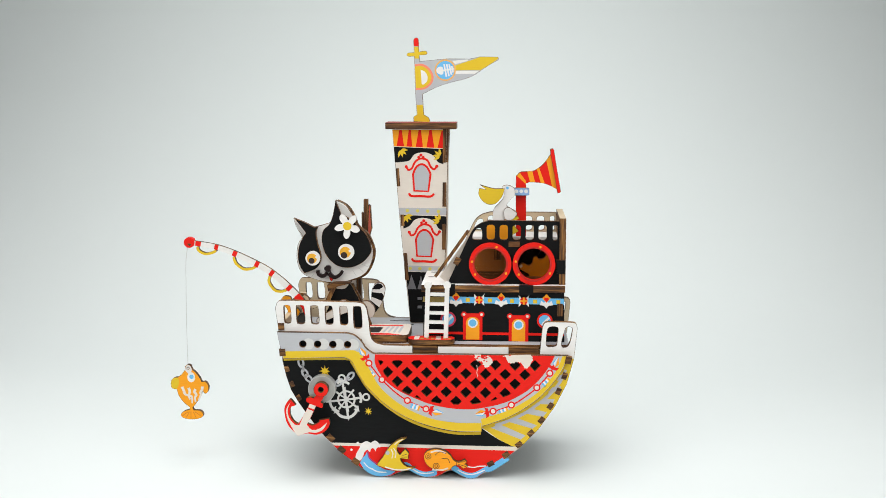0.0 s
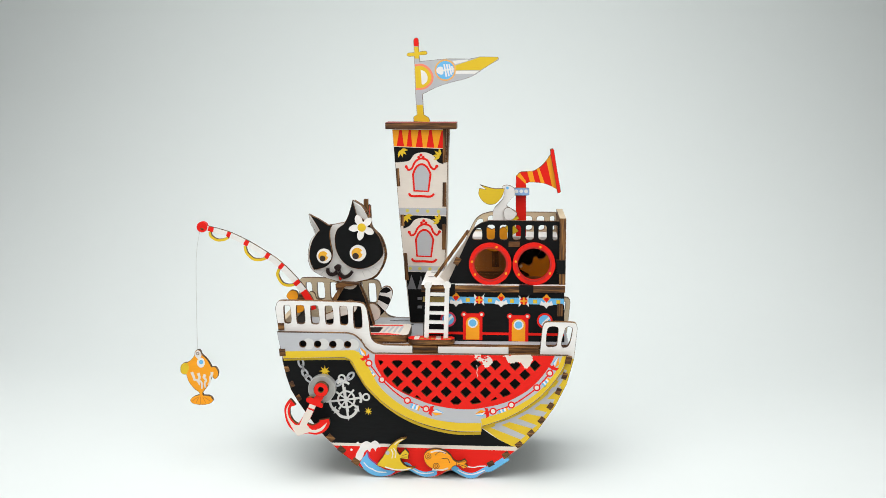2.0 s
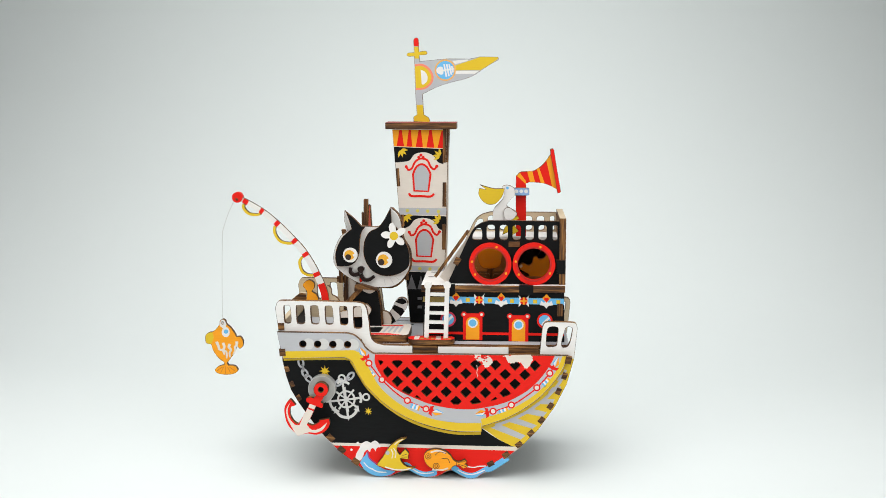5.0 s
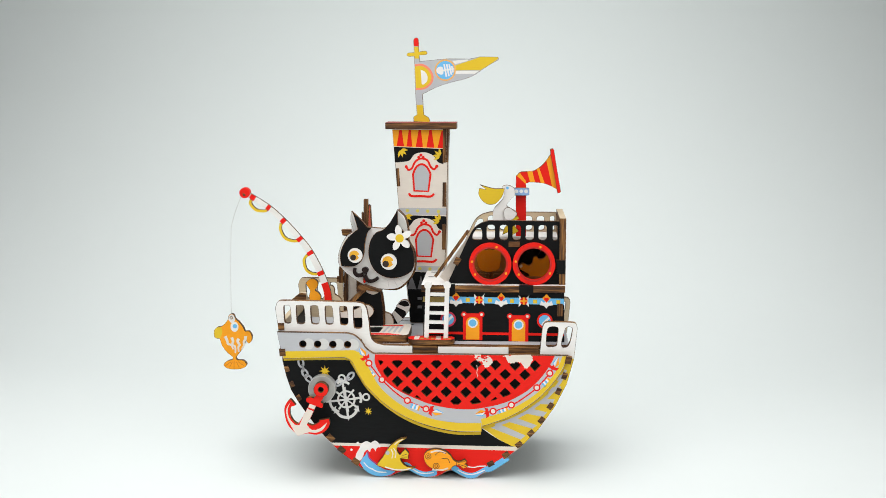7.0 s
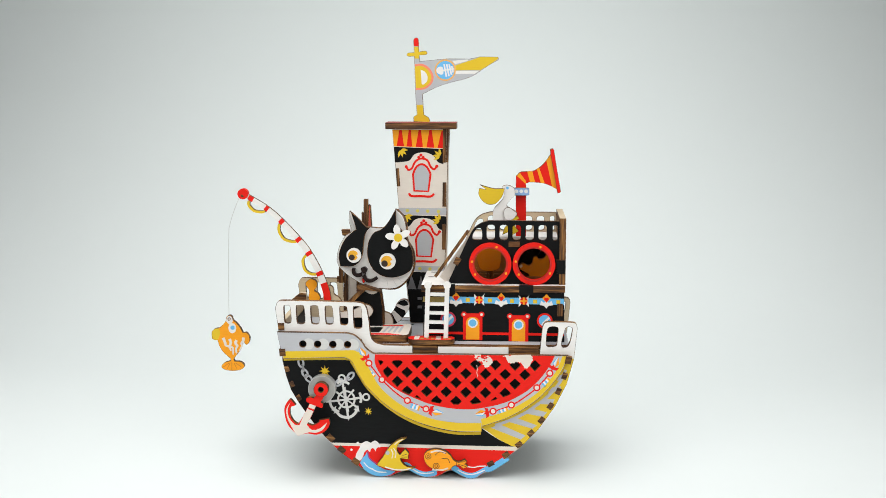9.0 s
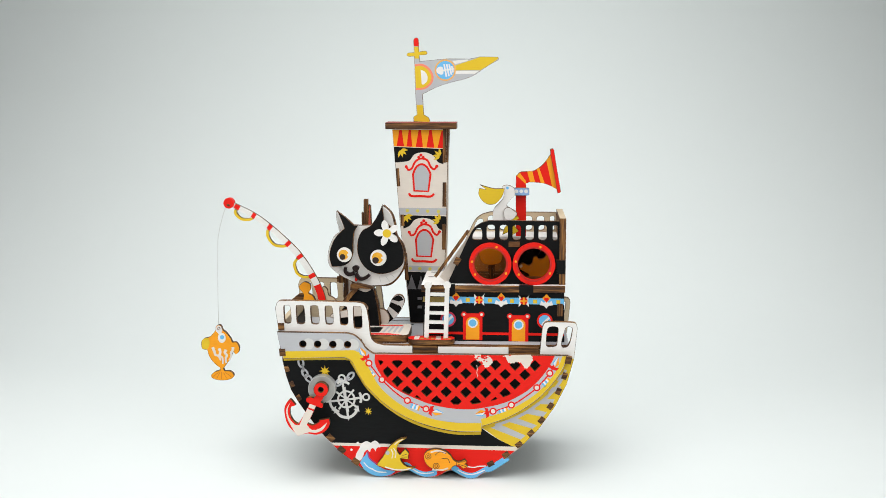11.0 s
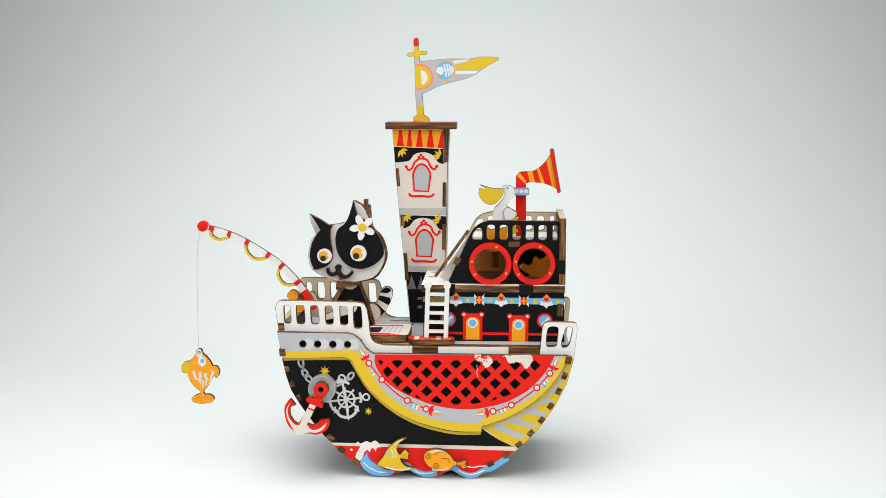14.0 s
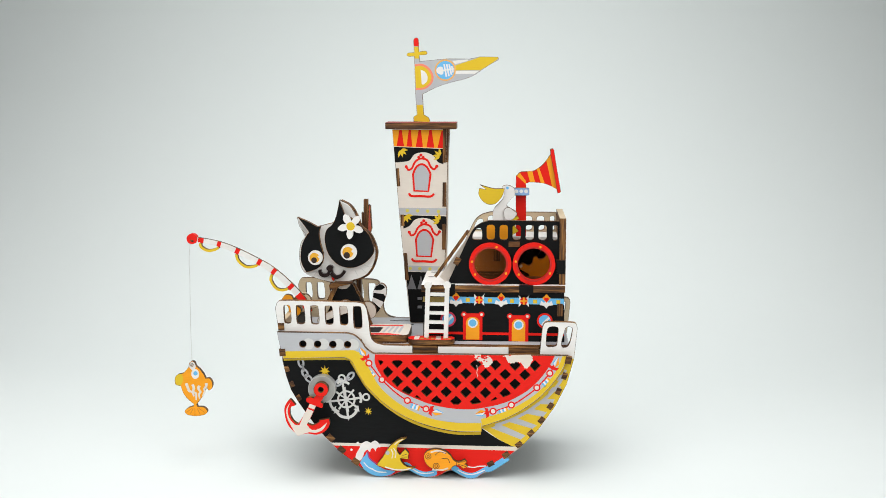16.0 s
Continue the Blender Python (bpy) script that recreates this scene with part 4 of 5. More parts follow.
# printed frieze and doors of the lower storey
# the edge-lit side behind the ladder, painted as a dull yellow band
ink("lit_side_band", [(-2.4, 92.6), (10.9, 92.6), (10.9, 89.9), (-2.41, 89.9)], 11, material("lit_side_ochre", (0.30, 0.22, 0.06), grain=0.3), low)
ink("blue_frieze", [(11.2, 92.77, 1), (69.62, 92.1, 1), (69.66, 88.88, 1), (11.2, 89.55, 1)], 11, BLUE, low)
inks("yellow_square", [turned_rect(x, z, 1.03, 1.03, 0) for x, z in [(20.63, 91.08), (31.91, 90.89), (43.16, 90.69), (54.98, 90.5), (66.77, 90.32)]], 11, YELLOW, low, 2)


def blossom(x, z):
    inks("blossom_petal", [[(x + sx * 0.4, z + sz * 0.8), (x + sx * 2.7, z + sz * 3.1), (x + sx * 2.3, z + sz * 0.3)] for sx in (1, -1) for sz in (1, -1)], 11, WHITE, low, 3)
    inks("blossom_leaf", [turned_rect(x, z, 1.9, 0.75, a) for a in (45, 135)], 11, RED, low, 4)
    inks("blossom_leaf", [turned_rect(x, z, 1.9, 0.45, a) for a in (0, 90)], 11, ORANGE, low, 5)


def tulip(x, z):
    inks("tulip_leaf", [[(x, z - 3.6), (x + 1.2, z - 2.2), (x + 3.4, z - 1.8), (x + 2.6, z + 0.4), (x + 1.4, z - 0.6), (x, z - 0.2), (x - 1.4, z - 0.6), (x - 2.6, z + 0.4), (x - 3.4, z - 1.8), (x - 1.2, z - 2.2)]], 11, WHITE, low, 3)
    inks("tulip_cup", [[(x, z - 0.6), (x + 2.1, z + 1.6), (x, z + 4), (x - 2.1, z + 1.6)]], 11, ORANGE, low, 4)
    inks("tulip_heart", [[(x, z - 0.4), (x + 1.2, z + 0.9), (x + 1.0, z + 2.2), (x, z + 1.8), (x - 1.0, z + 2.2), (x - 1.2, z + 0.9)]], 11, RED, low, 5)


for fx, fz in [(26.42, 91.13), (49.22, 90.75)]:
    blossom(fx, fz)
for fx, fz in [(14.56, 91.03), (37.68, 90.94), (60.73, 90.56)]:
    tulip(fx, fz)


def printed_door(x, z):
    """A red framed orange door print; x of its middle, z of its foot."""
    w = 4.98
    h = 13.67
    ink("door_frame", [(x - w, z - 0.5), (x + w, z - 0.5)] + [(x + w * math.copysign(abs(math.cos(radians(a))) ** 0.5, math.cos(radians(a))), z + h * 0.8 + h * 0.2 * math.sin(radians(a)) ** 0.5) for a in range(0, 181, 15)], 11, RED, low, 2)
    ink("door_leaf", [(x - w * 0.69, z), (x + w * 0.69, z)] + [(x + w * 0.69 * math.cos(radians(a)), z + h * 0.66 + h * 0.2 * math.sin(radians(a))) for a in range(0, 181, 15)], 11, ORANGE, low, 3)
    inks("frame_knob", [ring(x + sx * w * 0.9, z + h - 0.6, 1.5, 14) for sx in (1, -1)], 11, RED, low, 3)
    inks("frame_spot", [ring(x + sx * w * 0.9, z + h - 0.6, 0.75, 10) for sx in (1, -1)], 11, CREAM, low, 4)
    ink("door_window_rim", ring(x, z + h * 0.63, 2.56, 24), 11, WHITE, low, 4)
    ink("door_window", ring(x, z + h * 0.63, 1.85, 24), 11, BLUE, low, 5)


printed_door(23.16, 70.46)
printed_door(46.65, 69.67)
ink("red_rail", [(-1.71, 74.5, 1), (69.86, 74.04, 1), (69.88, 72.72, 1), (-1.72, 73.17, 1)], 11, RED, low)
# shadow at the foot of the wall, painted as a black strip
ink("foot_gap_shade", [(13.13, 70.5, 1), (46.22, 69.67, 1), (46.22, 69.07, 1), (13.13, 69.76, 1)], 11, BLACK, low, 6)
for px, pz in [(10.51, 80.98), (59.98, 80.57)]:
    ink("porthole_rim", ring(px, pz, 3.99, 28), 11, material("plum_ink", (0.55, 0.03, 0.07)) if px < 20 else RED, low, 2)
    ink("porthole", ring(px, pz, 2.99, 28), 11, BLUE, low, 3)
    inks("porthole_shine", [band([(px - 1.4, pz - 2.2), (px + 2.2, pz + 1.6)], 1.2)], 11, WHITE, low, 4)

plate("tab", [(66.19, 89.51, 1), (69.06, 89.53, 1), (69.15, 83.09, 1), (66.27, 83.06, 1)], 10.5, 12, EDGE, cabin)
# upper storey: wall with rail slots and two round windows
UPPER = smooth([(9.78, 98.11, 1), (19.6, 120.14, 1), (23.04, 126.86), (26.78, 130.07), (31.38, 131.55, 1), (66.95, 131.46, 1), (69.82, 98.6, 1)])
RAIL = [smooth([(23.34, 125.12), (25.06, 127.45), (26.79, 127.75), (27.66, 126.3), (27.67, 122.53), (26.81, 121.65), (23.35, 121.92), (22.77, 123.08)])] + [slot(x - 2.12, z - 3.89, x + 2.12, z + 3.89, 1.5) for x, z in [(32.13, 125.61), (38.75, 125.56), (45.36, 125.54), (51.97, 125.52), (58.57, 125.51)]]
RAIL.append(slot(63.64, 121.59, 66.12, 129.43, 0.9))
EYES = [ring(32.07, 109.14, 8.58, 40), ring(54.28, 109.3, 8.58, 40)]
up = plate("upper_wall", UPPER, 14, 17, BLACK, cabin, RAIL + EYES)
plate("far_wall", UPPER, 56, 59, PALE, cabin, RAIL, label="bare plywood wall with rail slots")
for cx, cz in [(31.96, 109.59), (54.21, 109.76)]:
    plate("window_ring", ring(cx, cz, 10.82, 48), 11, 13.95, RED, cabin, [ring(cx, cz, 8.12, 48)], RED, "red round window ring")
    # tinted pane added to darken the room behind the ring
    ink("window_pane", ring(cx, cz, 8.57, 40), 14.5, DIMMING, cabin)
    ink("ring_lip", ring(cx, cz, 9.0, 44), 11, material("deep_red_ink", (0.45, 0.012, 0.008)), cabin, 1, [ring(cx, cz, 8.14, 44)])
    inks("yellow_spot", [ring(cx + 33 * 0.283 * math.cos(radians(a)), cz + 33 * 0.283 * math.sin(radians(a)), 0.62, 10) for a in (70, 172, 215, 330)], 11, ORANGE, cabin)
plate("tab", [(41.22, 120.92, 1), (46.98, 120.96, 1), (47, 118.34, 1), (41.24, 118.3, 1)], 13.4, 15, EDGE, cabin)
plate("tab", [(14.42, 112.87, 1), (17.32, 111.72, 1), (15.3, 108.2, 1), (12.98, 109.64, 1)], 13.4, 15, EDGE, cabin)
UDZ = 120.89
box("deck_strip", 22.35, 67.14, 17.05, 19.2, UDZ - 2.5, UDZ, WHITE, EDGE, cabin)
box("upper_deck", 22.35, 67.14, 33, 55.95, UDZ - 2.5, UDZ, WHITE, WHITE, cabin, "white upper deck")
box("stern_post", 67.15, 70.33, 12, 58, LZT + 0.05, 133.16, PALE, EDGE_UP, cabin)
plate("stern_block", [(65.64, 111.9, 1), (70.07, 111.93, 1), (70.02, 104.97, 1), (66.01, 104.93, 1)], 10.7, 13, BLACK, cabin)
plate("sloping_panel", [(3.15, 102.92, 1), (20.05, 126.96, 1), (21.34, 126.1, 1), (4.46, 102.05, 1)], 13, 14.6, EDGE, cabin, edge=EDGE)
plate("slope_lining", [(5.85, 102.01, 1), (9.93, 98.2, 1), (21.53, 121.51, 1), (20.95, 123.85, 1)], 17.05, 19, CREAM, cabin, edge=CREAM)
STAINED = material("stained_plywood", (0.50, 0.22, 0.06), grain=0.35, scale=300, stretch=(2, 1, 0.15))
plate("inner_wall", [(12.73, 92.71), (21.25, 114.11), (43, 114.3), (43, 92.9)], 50, 53, STAINED, cabin, label="stained plywood partition")
plate("inner_wall", [(43.1, 92.9), (43.1, 114.3), (68.67, 114.43), (69.55, 93.18)], 50, 53, BLACK, cabin, label="black partition")
box("partition", 42.6, 43.6, 20, 49.9, LZT + 0.85, 118, BLACK, BLACK, cabin)
box("inner_floor", 14.18, 66.56, 17.1, 49.9, LZT + 0.02, LZT + 0.8, EDGE, EDGE, cabin)
# bear behind the window, and the bear that rises through the deck
bear = thing("orange_bear", (54.85, 34, LZT + 0.8), "orange plywood bear inside the cabin", "bear figure")
plate("body", smooth([(47.03, 105.33), (48.81, 106.85), (52.09, 105.67), (53.85, 107.48), (54.42, 109.9), (56.2, 110.51), (57.4, 109.01), (59.76, 109.63), (61.52, 111.75), (63.32, 110.26), (62.75, 107.55), (64.58, 103.35), (65.23, 98.53, 1), (50.66, 98.41, 1), (52.13, 100.84), (49.74, 102.03), (47.64, 103.52)]), 34, 37, ORANGE, bear)
ink("nose", ring(47.93, 105.33, 0.89, 12), 34, WHITE, bear)
rising = thing("rising_bear", (35.4, 29, 125.31), "orange plywood animal rising through the cabin deck", "bear figure")
plate("head", smooth([(30.78, 118.83), (29.02, 122.93), (29, 127.03), (29.86, 129.67), (31.89, 130.27), (33.63, 129.4), (35.37, 130), (37.7, 129.43), (39.43, 130.6), (41.18, 129.74), (41.77, 127.11), (41.51, 123.01), (40.09, 118.89), (35.44, 117.68)]), 28, 30.6, ORANGE, rising)
# lower body, coloured dark brown for the shade inside the cabin
plate("dim_stem", [(33.69, 118.55, 1), (37.18, 118.58, 1), (37.24, 109.45, 1), (33.74, 109.43, 1)], 28.4, 30.4, EDGE, rising)

# ---------- ladder ----------
ladder = thing("ladder", (3, 5, DZ + 2.6), "white plywood ladder leaning at the cabin", "ladder")
for p in ([(0.59, 99.54), (-0.32, 72.66)], [(10.34, 99.62), (9.63, 72.47)]):
    plate("rail", band(p, 2.26), 4, 6.2, WHITE, ladder, edge=WHITE)
    plate("knob", ring(*p[0], 1.83, 20), 3.9, 6.3, WHITE, ladder, edge=WHITE)
RUNGS = [[(1.3, 94.9, 1), (9.33, 94.76, 1)], [(1.29, 89.95, 1), (9.34, 89.85, 1)], [(0.99, 85.39, 1), (9.05, 85.26, 1)], [(0.99, 80.6, 1), (9.05, 80.47, 1)], [(0.69, 75.9, 1), (8.76, 75.75, 1)]]
for p in RUNGS:
    plate("rung", band([q[:2] for q in p], 1.58), 4.3, 6, WHITE, ladder, edge=WHITE)

# ---------- horn ----------
horn = thing("horn", (47.84, 36, UDZ), "red and yellow striped plywood horn", "horn")
PIPE = smooth([(45.16, 118.57, 1), (44.91, 149.64), (45.48, 152.9), (47.24, 154.69), (50.19, 155, 1), (54.02, 155.31), (58.12, 157.98), (61.03, 161.24), (63.05, 164.49, 1), (67.7, 144.99, 1), (64.14, 147.05), (59.4, 148.81), (54.37, 149.38), (51.71, 149.37, 1), (50.24, 148.77, 1), (50.51, 118.61, 1)])
plate("pipe", PIPE, 36, 39, RED, horn)
inks("yellow_stripe", [[(45.18, 152.9, 1), (46.94, 154.39, 1), (50.23, 149.96, 1), (50.1, 148.47, 1)], [(50.78, 155, 1), (53.43, 155.3, 1), (54.96, 149.53, 1), (52.3, 149.52, 1)], [(55.78, 156.35, 1), (56.95, 157.24, 1), (59.99, 148.81, 1), (57.92, 149.1, 1)], [(60.74, 160.8, 1), (62.76, 163.6, 1), (66.52, 145.58, 1), (63.84, 147.2, 1)]], 36, ORANGE, horn)
plate("rim", smooth([(62.71, 165.43), (62.99, 166.61), (63.87, 166.91), (64.61, 166.03), (66.35, 156.02), (68.24, 145.68), (68.11, 144.34), (67.23, 143.89), (66.49, 144.78), (64.59, 155.13)]), 34.5, 40, RED, horn)
plate("collar", smooth([(43.6, 145.66), (44.33, 146.55), (51.11, 146.58), (51.86, 145.69), (51.88, 143.62), (51.15, 142.73), (44.36, 142.69), (43.62, 143.58)]), 33.5, 36, material("steel_blue_ink", (0.24, 0.40, 0.68)), horn)
inks("collar_spot", [ring(x, z, 1, 12) for x, z in [(45.23, 144.82), (47.73, 144.83), (50.24, 144.84)]], 33.5, WHITE, horn)

# ---------- pelican ----------
pelican = thing("pelican_figure", (41.27, 30, UDZ), "white plywood pelican with a yellow beak", "pelican figure")
plate("body", smooth([(37.85, 147.47), (40.19, 148.37), (42.83, 147.64), (44.31, 146.03), (44.33, 143.38), (42.15, 140.71), (40.11, 138.04), (41.74, 136.57), (44.25, 135.1), (45.73, 133.63), (44.72, 131.25), (42.98, 127.68, 1), (33.55, 127.63, 1), (32.94, 132.23), (33.8, 136.23), (36.43, 139.2), (38.33, 141.58), (38.75, 144.83)]), 30, 32.5, WHITE, pelican, char=0.07)
plate("wing", smooth([(38.53, 133.46), (39.25, 135.98), (41.44, 136.87), (44.09, 134.97), (45.57, 133.65), (43.54, 130.83), (40.02, 130.36)]), 28.5, 29.95, WHITE, pelican, char=0.1)
plate("beak", smooth([(26.11, 148.68, 1), (29.93, 147.52), (33.75, 146.66), (39.02, 146.68, 1), (38.45, 144.32), (37.01, 141.37), (34.09, 138.7), (30.56, 138.39), (27.32, 140.44), (25.54, 143.67), (25.83, 146.62, 1), (29.64, 146.05, 1)]), 28.8, 31.5, YELLOW, pelican)
inks("printed_eye", [ring(40.49, 146.89, 0.76, 12)], 30, BLUE, pelican)
plate("foot", smooth([(41.77, 131.76, 1), (45.87, 132.37, 1), (46.76, 130.9, 1), (43.54, 129.7, 1), (44.74, 126.74, 1), (46.52, 124.38, 1), (43.01, 122.29, 1), (42.12, 124.06), (38.01, 122.55, 1), (39.16, 126.12, 1), (40.91, 127.91, 1)]), 29, 31, YELLOW, pelican)

# ---------- post behind the cat ----------
post = thing("bow_post", (-45.17, 46, DZ), "brown and cream plywood post in the bow", "post")
PB = DZ
plate("board", [(-44.85, 120.97), (-40.57, 121), (-40.6, PB), (-45.6, PB)], 46, 49, CREAM, post)
plate("side_board", [(-46.73, 116.97), (-44.95, 116.98), (-45.8, PB), (-48.0, PB)], 45, 52, EDGE, post)
plate("side_board", [(-40.46, 117.01), (-38.31, 117.03), (-38.0, PB), (-40.4, PB)], 45, 52, EDGE, post)
plate("side_board", [(-49.95, 102.47), (-47.8, 103.1), (-47.74, 93.82), (-50.05, 93.8)], 44, 48, EDGE, post)
box("cross_bar", -51.3, -46.0, 46, 48, 94, 97, EDGE, EDGE, post)
plate("arm", [(-48.66, 122.48, 1), (-34.6, 122.56, 1), (-34.65, 117.35, 1), (-48.08, 119.42, 1)], 46, 50, EDGE, post)
plate("stick", [(-36.45, 139.04, 1), (-34.16, 139.05, 1), (-34.05, 115.51, 1), (-36.8, 115.5, 1)], 46, 49, EDGE, post)
plate("stick", [(-33.88, 136.01, 1), (-32.82, 135.71, 1), (-32.16, 123.19, 1), (-33.42, 118.59, 1), (-34.94, 118.58, 1)], 46.5, 50, material("worn_red_ink", (0.52, 0.10, 0.06), grain=0.4, scale=350), post, char=0.45)
plate("stick", [(-37.57, 132.02, 1), (-35.75, 131.73, 1), (-35.89, 115.5, 1), (-37.41, 115.49, 1)], 45.5, 49, EDGE, post)

# ---------- end board of the bow ----------
bm = bmesh.new()
block(bm, -75.08, -72.47, 4, 71, DZ, 81, 0, 0)
part("bow_board", bm, [PALE], ship, "bare plywood end board of the bow")
plate("bow_corner", [(-78.56, 81.89, 1), (-72.55, 86.81, 1), (-69.44, 86.53, 1), (-68.89, 81.34, 1)], 52, 56, EDGE, ship, edge=PALE)
for q in ([(-75.7, 79.47), (-74.69, 79.48), (-74.52, 69.88), (-75.54, 69.87)], [(-74.12, 79.48), (-73.11, 79.49), (-72.94, 69.89), (-73.95, 69.88)], [(-72.54, 79.5), (-71.52, 79.51), (-71.35, 69.91), (-72.37, 69.9)]):
    plate("bow_stud", q, 62, 66, EDGE, ship)

# ---------- cat: rocks on a hinge in the bow ----------
cat = thing("cat_figure", (-45.5, 30, 51.3), "black and white plywood cat with a white flower", "cat figure")
HEAD = [(-71.26, 130.83, 1), (-65.92, 128.77), (-60.59, 126.12, 1), (-54.91, 127.64), (-51.31, 129.45), (-49.76, 135.11), (-49.1, 140.46, 1), (-43.79, 137.82), (-39.7, 131.6), (-37.96, 127.15), (-33.24, 122.7), (-30.02, 116.15), (-29.77, 110.47), (-31.9, 104.45), (-35.22, 100.81), (-41.22, 98.36), (-47.82, 96.79), (-55.3, 97.34), (-62.77, 99.39), (-67.82, 102.67), (-69.81, 109.28), (-69.09, 117.09), (-66.63, 121.3), (-69.55, 125.47)]
head = plate("head", smooth(HEAD), 27, 30, WHITE, cat)
BACKH = smooth([(-48.31, 140.16, 1), (-42.98, 137.21), (-39.16, 131.27), (-37.42, 126.79), (-32.38, 122.33), (-29.15, 115.15), (-29.04, 109.74), (-31.34, 103.39), (-34.66, 99.73), (-40.99, 97.56), (-48.22, 96.14), (-55.73, 96.69), (-63.19, 102.24), (-59.92, 120.36), (-53.86, 125.8), (-49.6, 132.4)])
plate("head_back", BACKH, 30.05, 34, EDGE, cat)
plate("mask", smooth([(-70.29, 130.99, 1), (-65.28, 128.95), (-59.99, 126.31, 1), (-58.2, 126.62, 1), (-59.14, 123.05), (-58.33, 117.7), (-56.91, 112.35), (-56.97, 108.17), (-59.1, 104.86), (-62.7, 103.03), (-65.69, 102.11, 1), (-68.01, 106.29), (-68.83, 110.77), (-68.15, 116.44), (-65.99, 121.22), (-64.48, 123.31, 1), (-66.8, 126.57)]), 24.5, 26.95, BLACK, cat, label="black eye patch", char=0.18)
mask = plate("mask", smooth([(-48.72, 140.27, 1), (-46.85, 135.56), (-45.99, 133.2, 1), (-42.47, 131.45), (-38.95, 129.1, 1), (-37.49, 127.33), (-33.1, 122.91), (-30.49, 116.7), (-30.82, 112.53), (-35.3, 107.73), (-41.26, 105.29), (-47.19, 105.85), (-51.61, 108.8), (-54.82, 113.55), (-56.22, 119.8), (-55.26, 124.85), (-52.27, 127.84), (-50.44, 131.99), (-49.5, 136.13)]), 24.5, 26.95, BLACK, cat, label="black eye patch", char=0.18)
ink("inner_ear", smooth([(-48.39, 139.38, 1), (-44.26, 137.32), (-40.75, 133.19), (-38.72, 128.15, 1), (-42.26, 130.51), (-46.09, 132.57), (-47.54, 135.83)]), 27, PRINT, head)
ink("inner_ear", smooth([(-70.52, 129.46, 1), (-67.59, 125.9), (-65.55, 122.93), (-67.08, 120.83), (-69.09, 125.59)]), 27, PRINT, head)
for p in ([(-35.65, 106.67), (-32.68, 105.5), (-31.19, 106.11)], [(-37.45, 104.86), (-34.49, 102.48)], [(-40.45, 103.64), (-38.69, 100.64)], [(-65.59, 100.73), (-63.16, 102.86)], [(-62.31, 99.56), (-60.78, 101.68)]):
    ink("printed_whisker", band(p, 0.26), 27, PRINT, head)


AMBER = material("amber_eye_ink", (0.80, 0.40, 0.025), grain=0.25, scale=500)


def eye(x, z, r, y, px, pz):
    ball = plate("eye", ring(x, z, r, 32), y - 0.9, y, WHITE, cat, edge=WHITE)
    ink("iris", ring(x - 0.1 * r, z - 0.02 * r, r * 0.68, 28), y - 0.9, AMBER, ball)
    ink("pupil", ring(px, pz, r * 0.40, 22), y - 0.9, material("pupil_ink", (0.03, 0.015, 0.01)), ball, 2)
    ink("glint", turned_rect(x + 0.56 * r, z + 0.2 * r, r * 0.22, r * 0.16, 40), y - 0.9, WHITE, ball, 2)


eye(-60.9, 110.14, 3.85, 24.45, -61.51, 108.79)
eye(-43.35, 113.54, 4.25, 24.45, -44.4, 111.89)
FX, FZ = -42.4, 127.4
flower = plate("flower", smooth([(FX + r * math.cos(radians(a)), FZ + r * math.sin(radians(a))) for k in range(5) for a, r in ((121 + 72 * k - 22, 4.6), (121 + 72 * k - 10, 6.1), (121 + 72 * k, 6.8), (121 + 72 * k + 10, 6.1), (121 + 72 * k + 22, 4.6), (121 + 72 * k + 36, 2.7))]), 22, 24.45, WHITE, cat, edge=WHITE, label="white flower")
ink("flower_heart", ring(FX, FZ, 2.2, 20), 22, YELLOW, flower)
MOUTH = smooth([(-58.67, 103.51), (-58.1, 101.41), (-56.02, 100.53), (-53.92, 101.75), (-53, 103.85, 1), (-52.43, 101.76), (-50.07, 99.98), (-47.38, 100.9), (-45.56, 103.31)], False)
MOUTH_INK = material("dark_brown_ink", (0.014, 0.006, 0.005), rough=0.4, spec=0.22)
plate("mouth", band(MOUTH, lambda s: 2.1 - 1.0 * abs(s - 0.5)), 24.6, 26.95, MOUTH_INK, cat, edge=MOUTH_INK, label="dark curled mouth")
plate("nose", smooth([(-55.07, 105.04), (-53.57, 106.24), (-51.79, 105.66), (-51.81, 104.16), (-53.31, 103.25), (-54.79, 103.84)]), 24.2, 26.95, MOUTH_INK, cat, edge=MOUTH_INK)
plate("tongue", smooth([(-52.75, 100.25, 1), (-50.37, 99.67, 1), (-51.29, 97.86), (-52.17, 98.46)]), 25.6, 26.95, RED, cat)
plate("collar", [(-53.66, 95.87, 1), (-50.44, 97.46, 1), (-41.72, 97.96, 1), (-41.3, 96.83, 1), (-49.49, 94.92, 1), (-53.07, 92.55, 1)], 24, 33, EDGE, cat)
body = plate("body", smooth([(-50.44, 93.72, 1), (-46.3, 96.31), (-41.99, 96.7, 1), (-37.92, 89.22, 1), (-31.5, 73.8, 1), (-54.42, 64.77, 1), (-57.52, 76.64, 1), (-53.51, 83.1), (-51.96, 89.23)]), 27, 30, BLACK, cat)
plate("body_back", smooth([(-51.59, 93.82, 1), (-46, 96.01), (-40.78, 95.78, 1), (-36.89, 88.82, 1), (-30.72, 73.2, 1), (-42.8, 68.44, 1), (-49.19, 85.63, 1)]), 30.05, 33, EDGE, cat)
plate("arm", [(-50.81, 96.2, 1), (-48.62, 95.45, 1), (-53.73, 84.38, 1), (-56.27, 84.36, 1)], 25, 29, EDGE, cat)
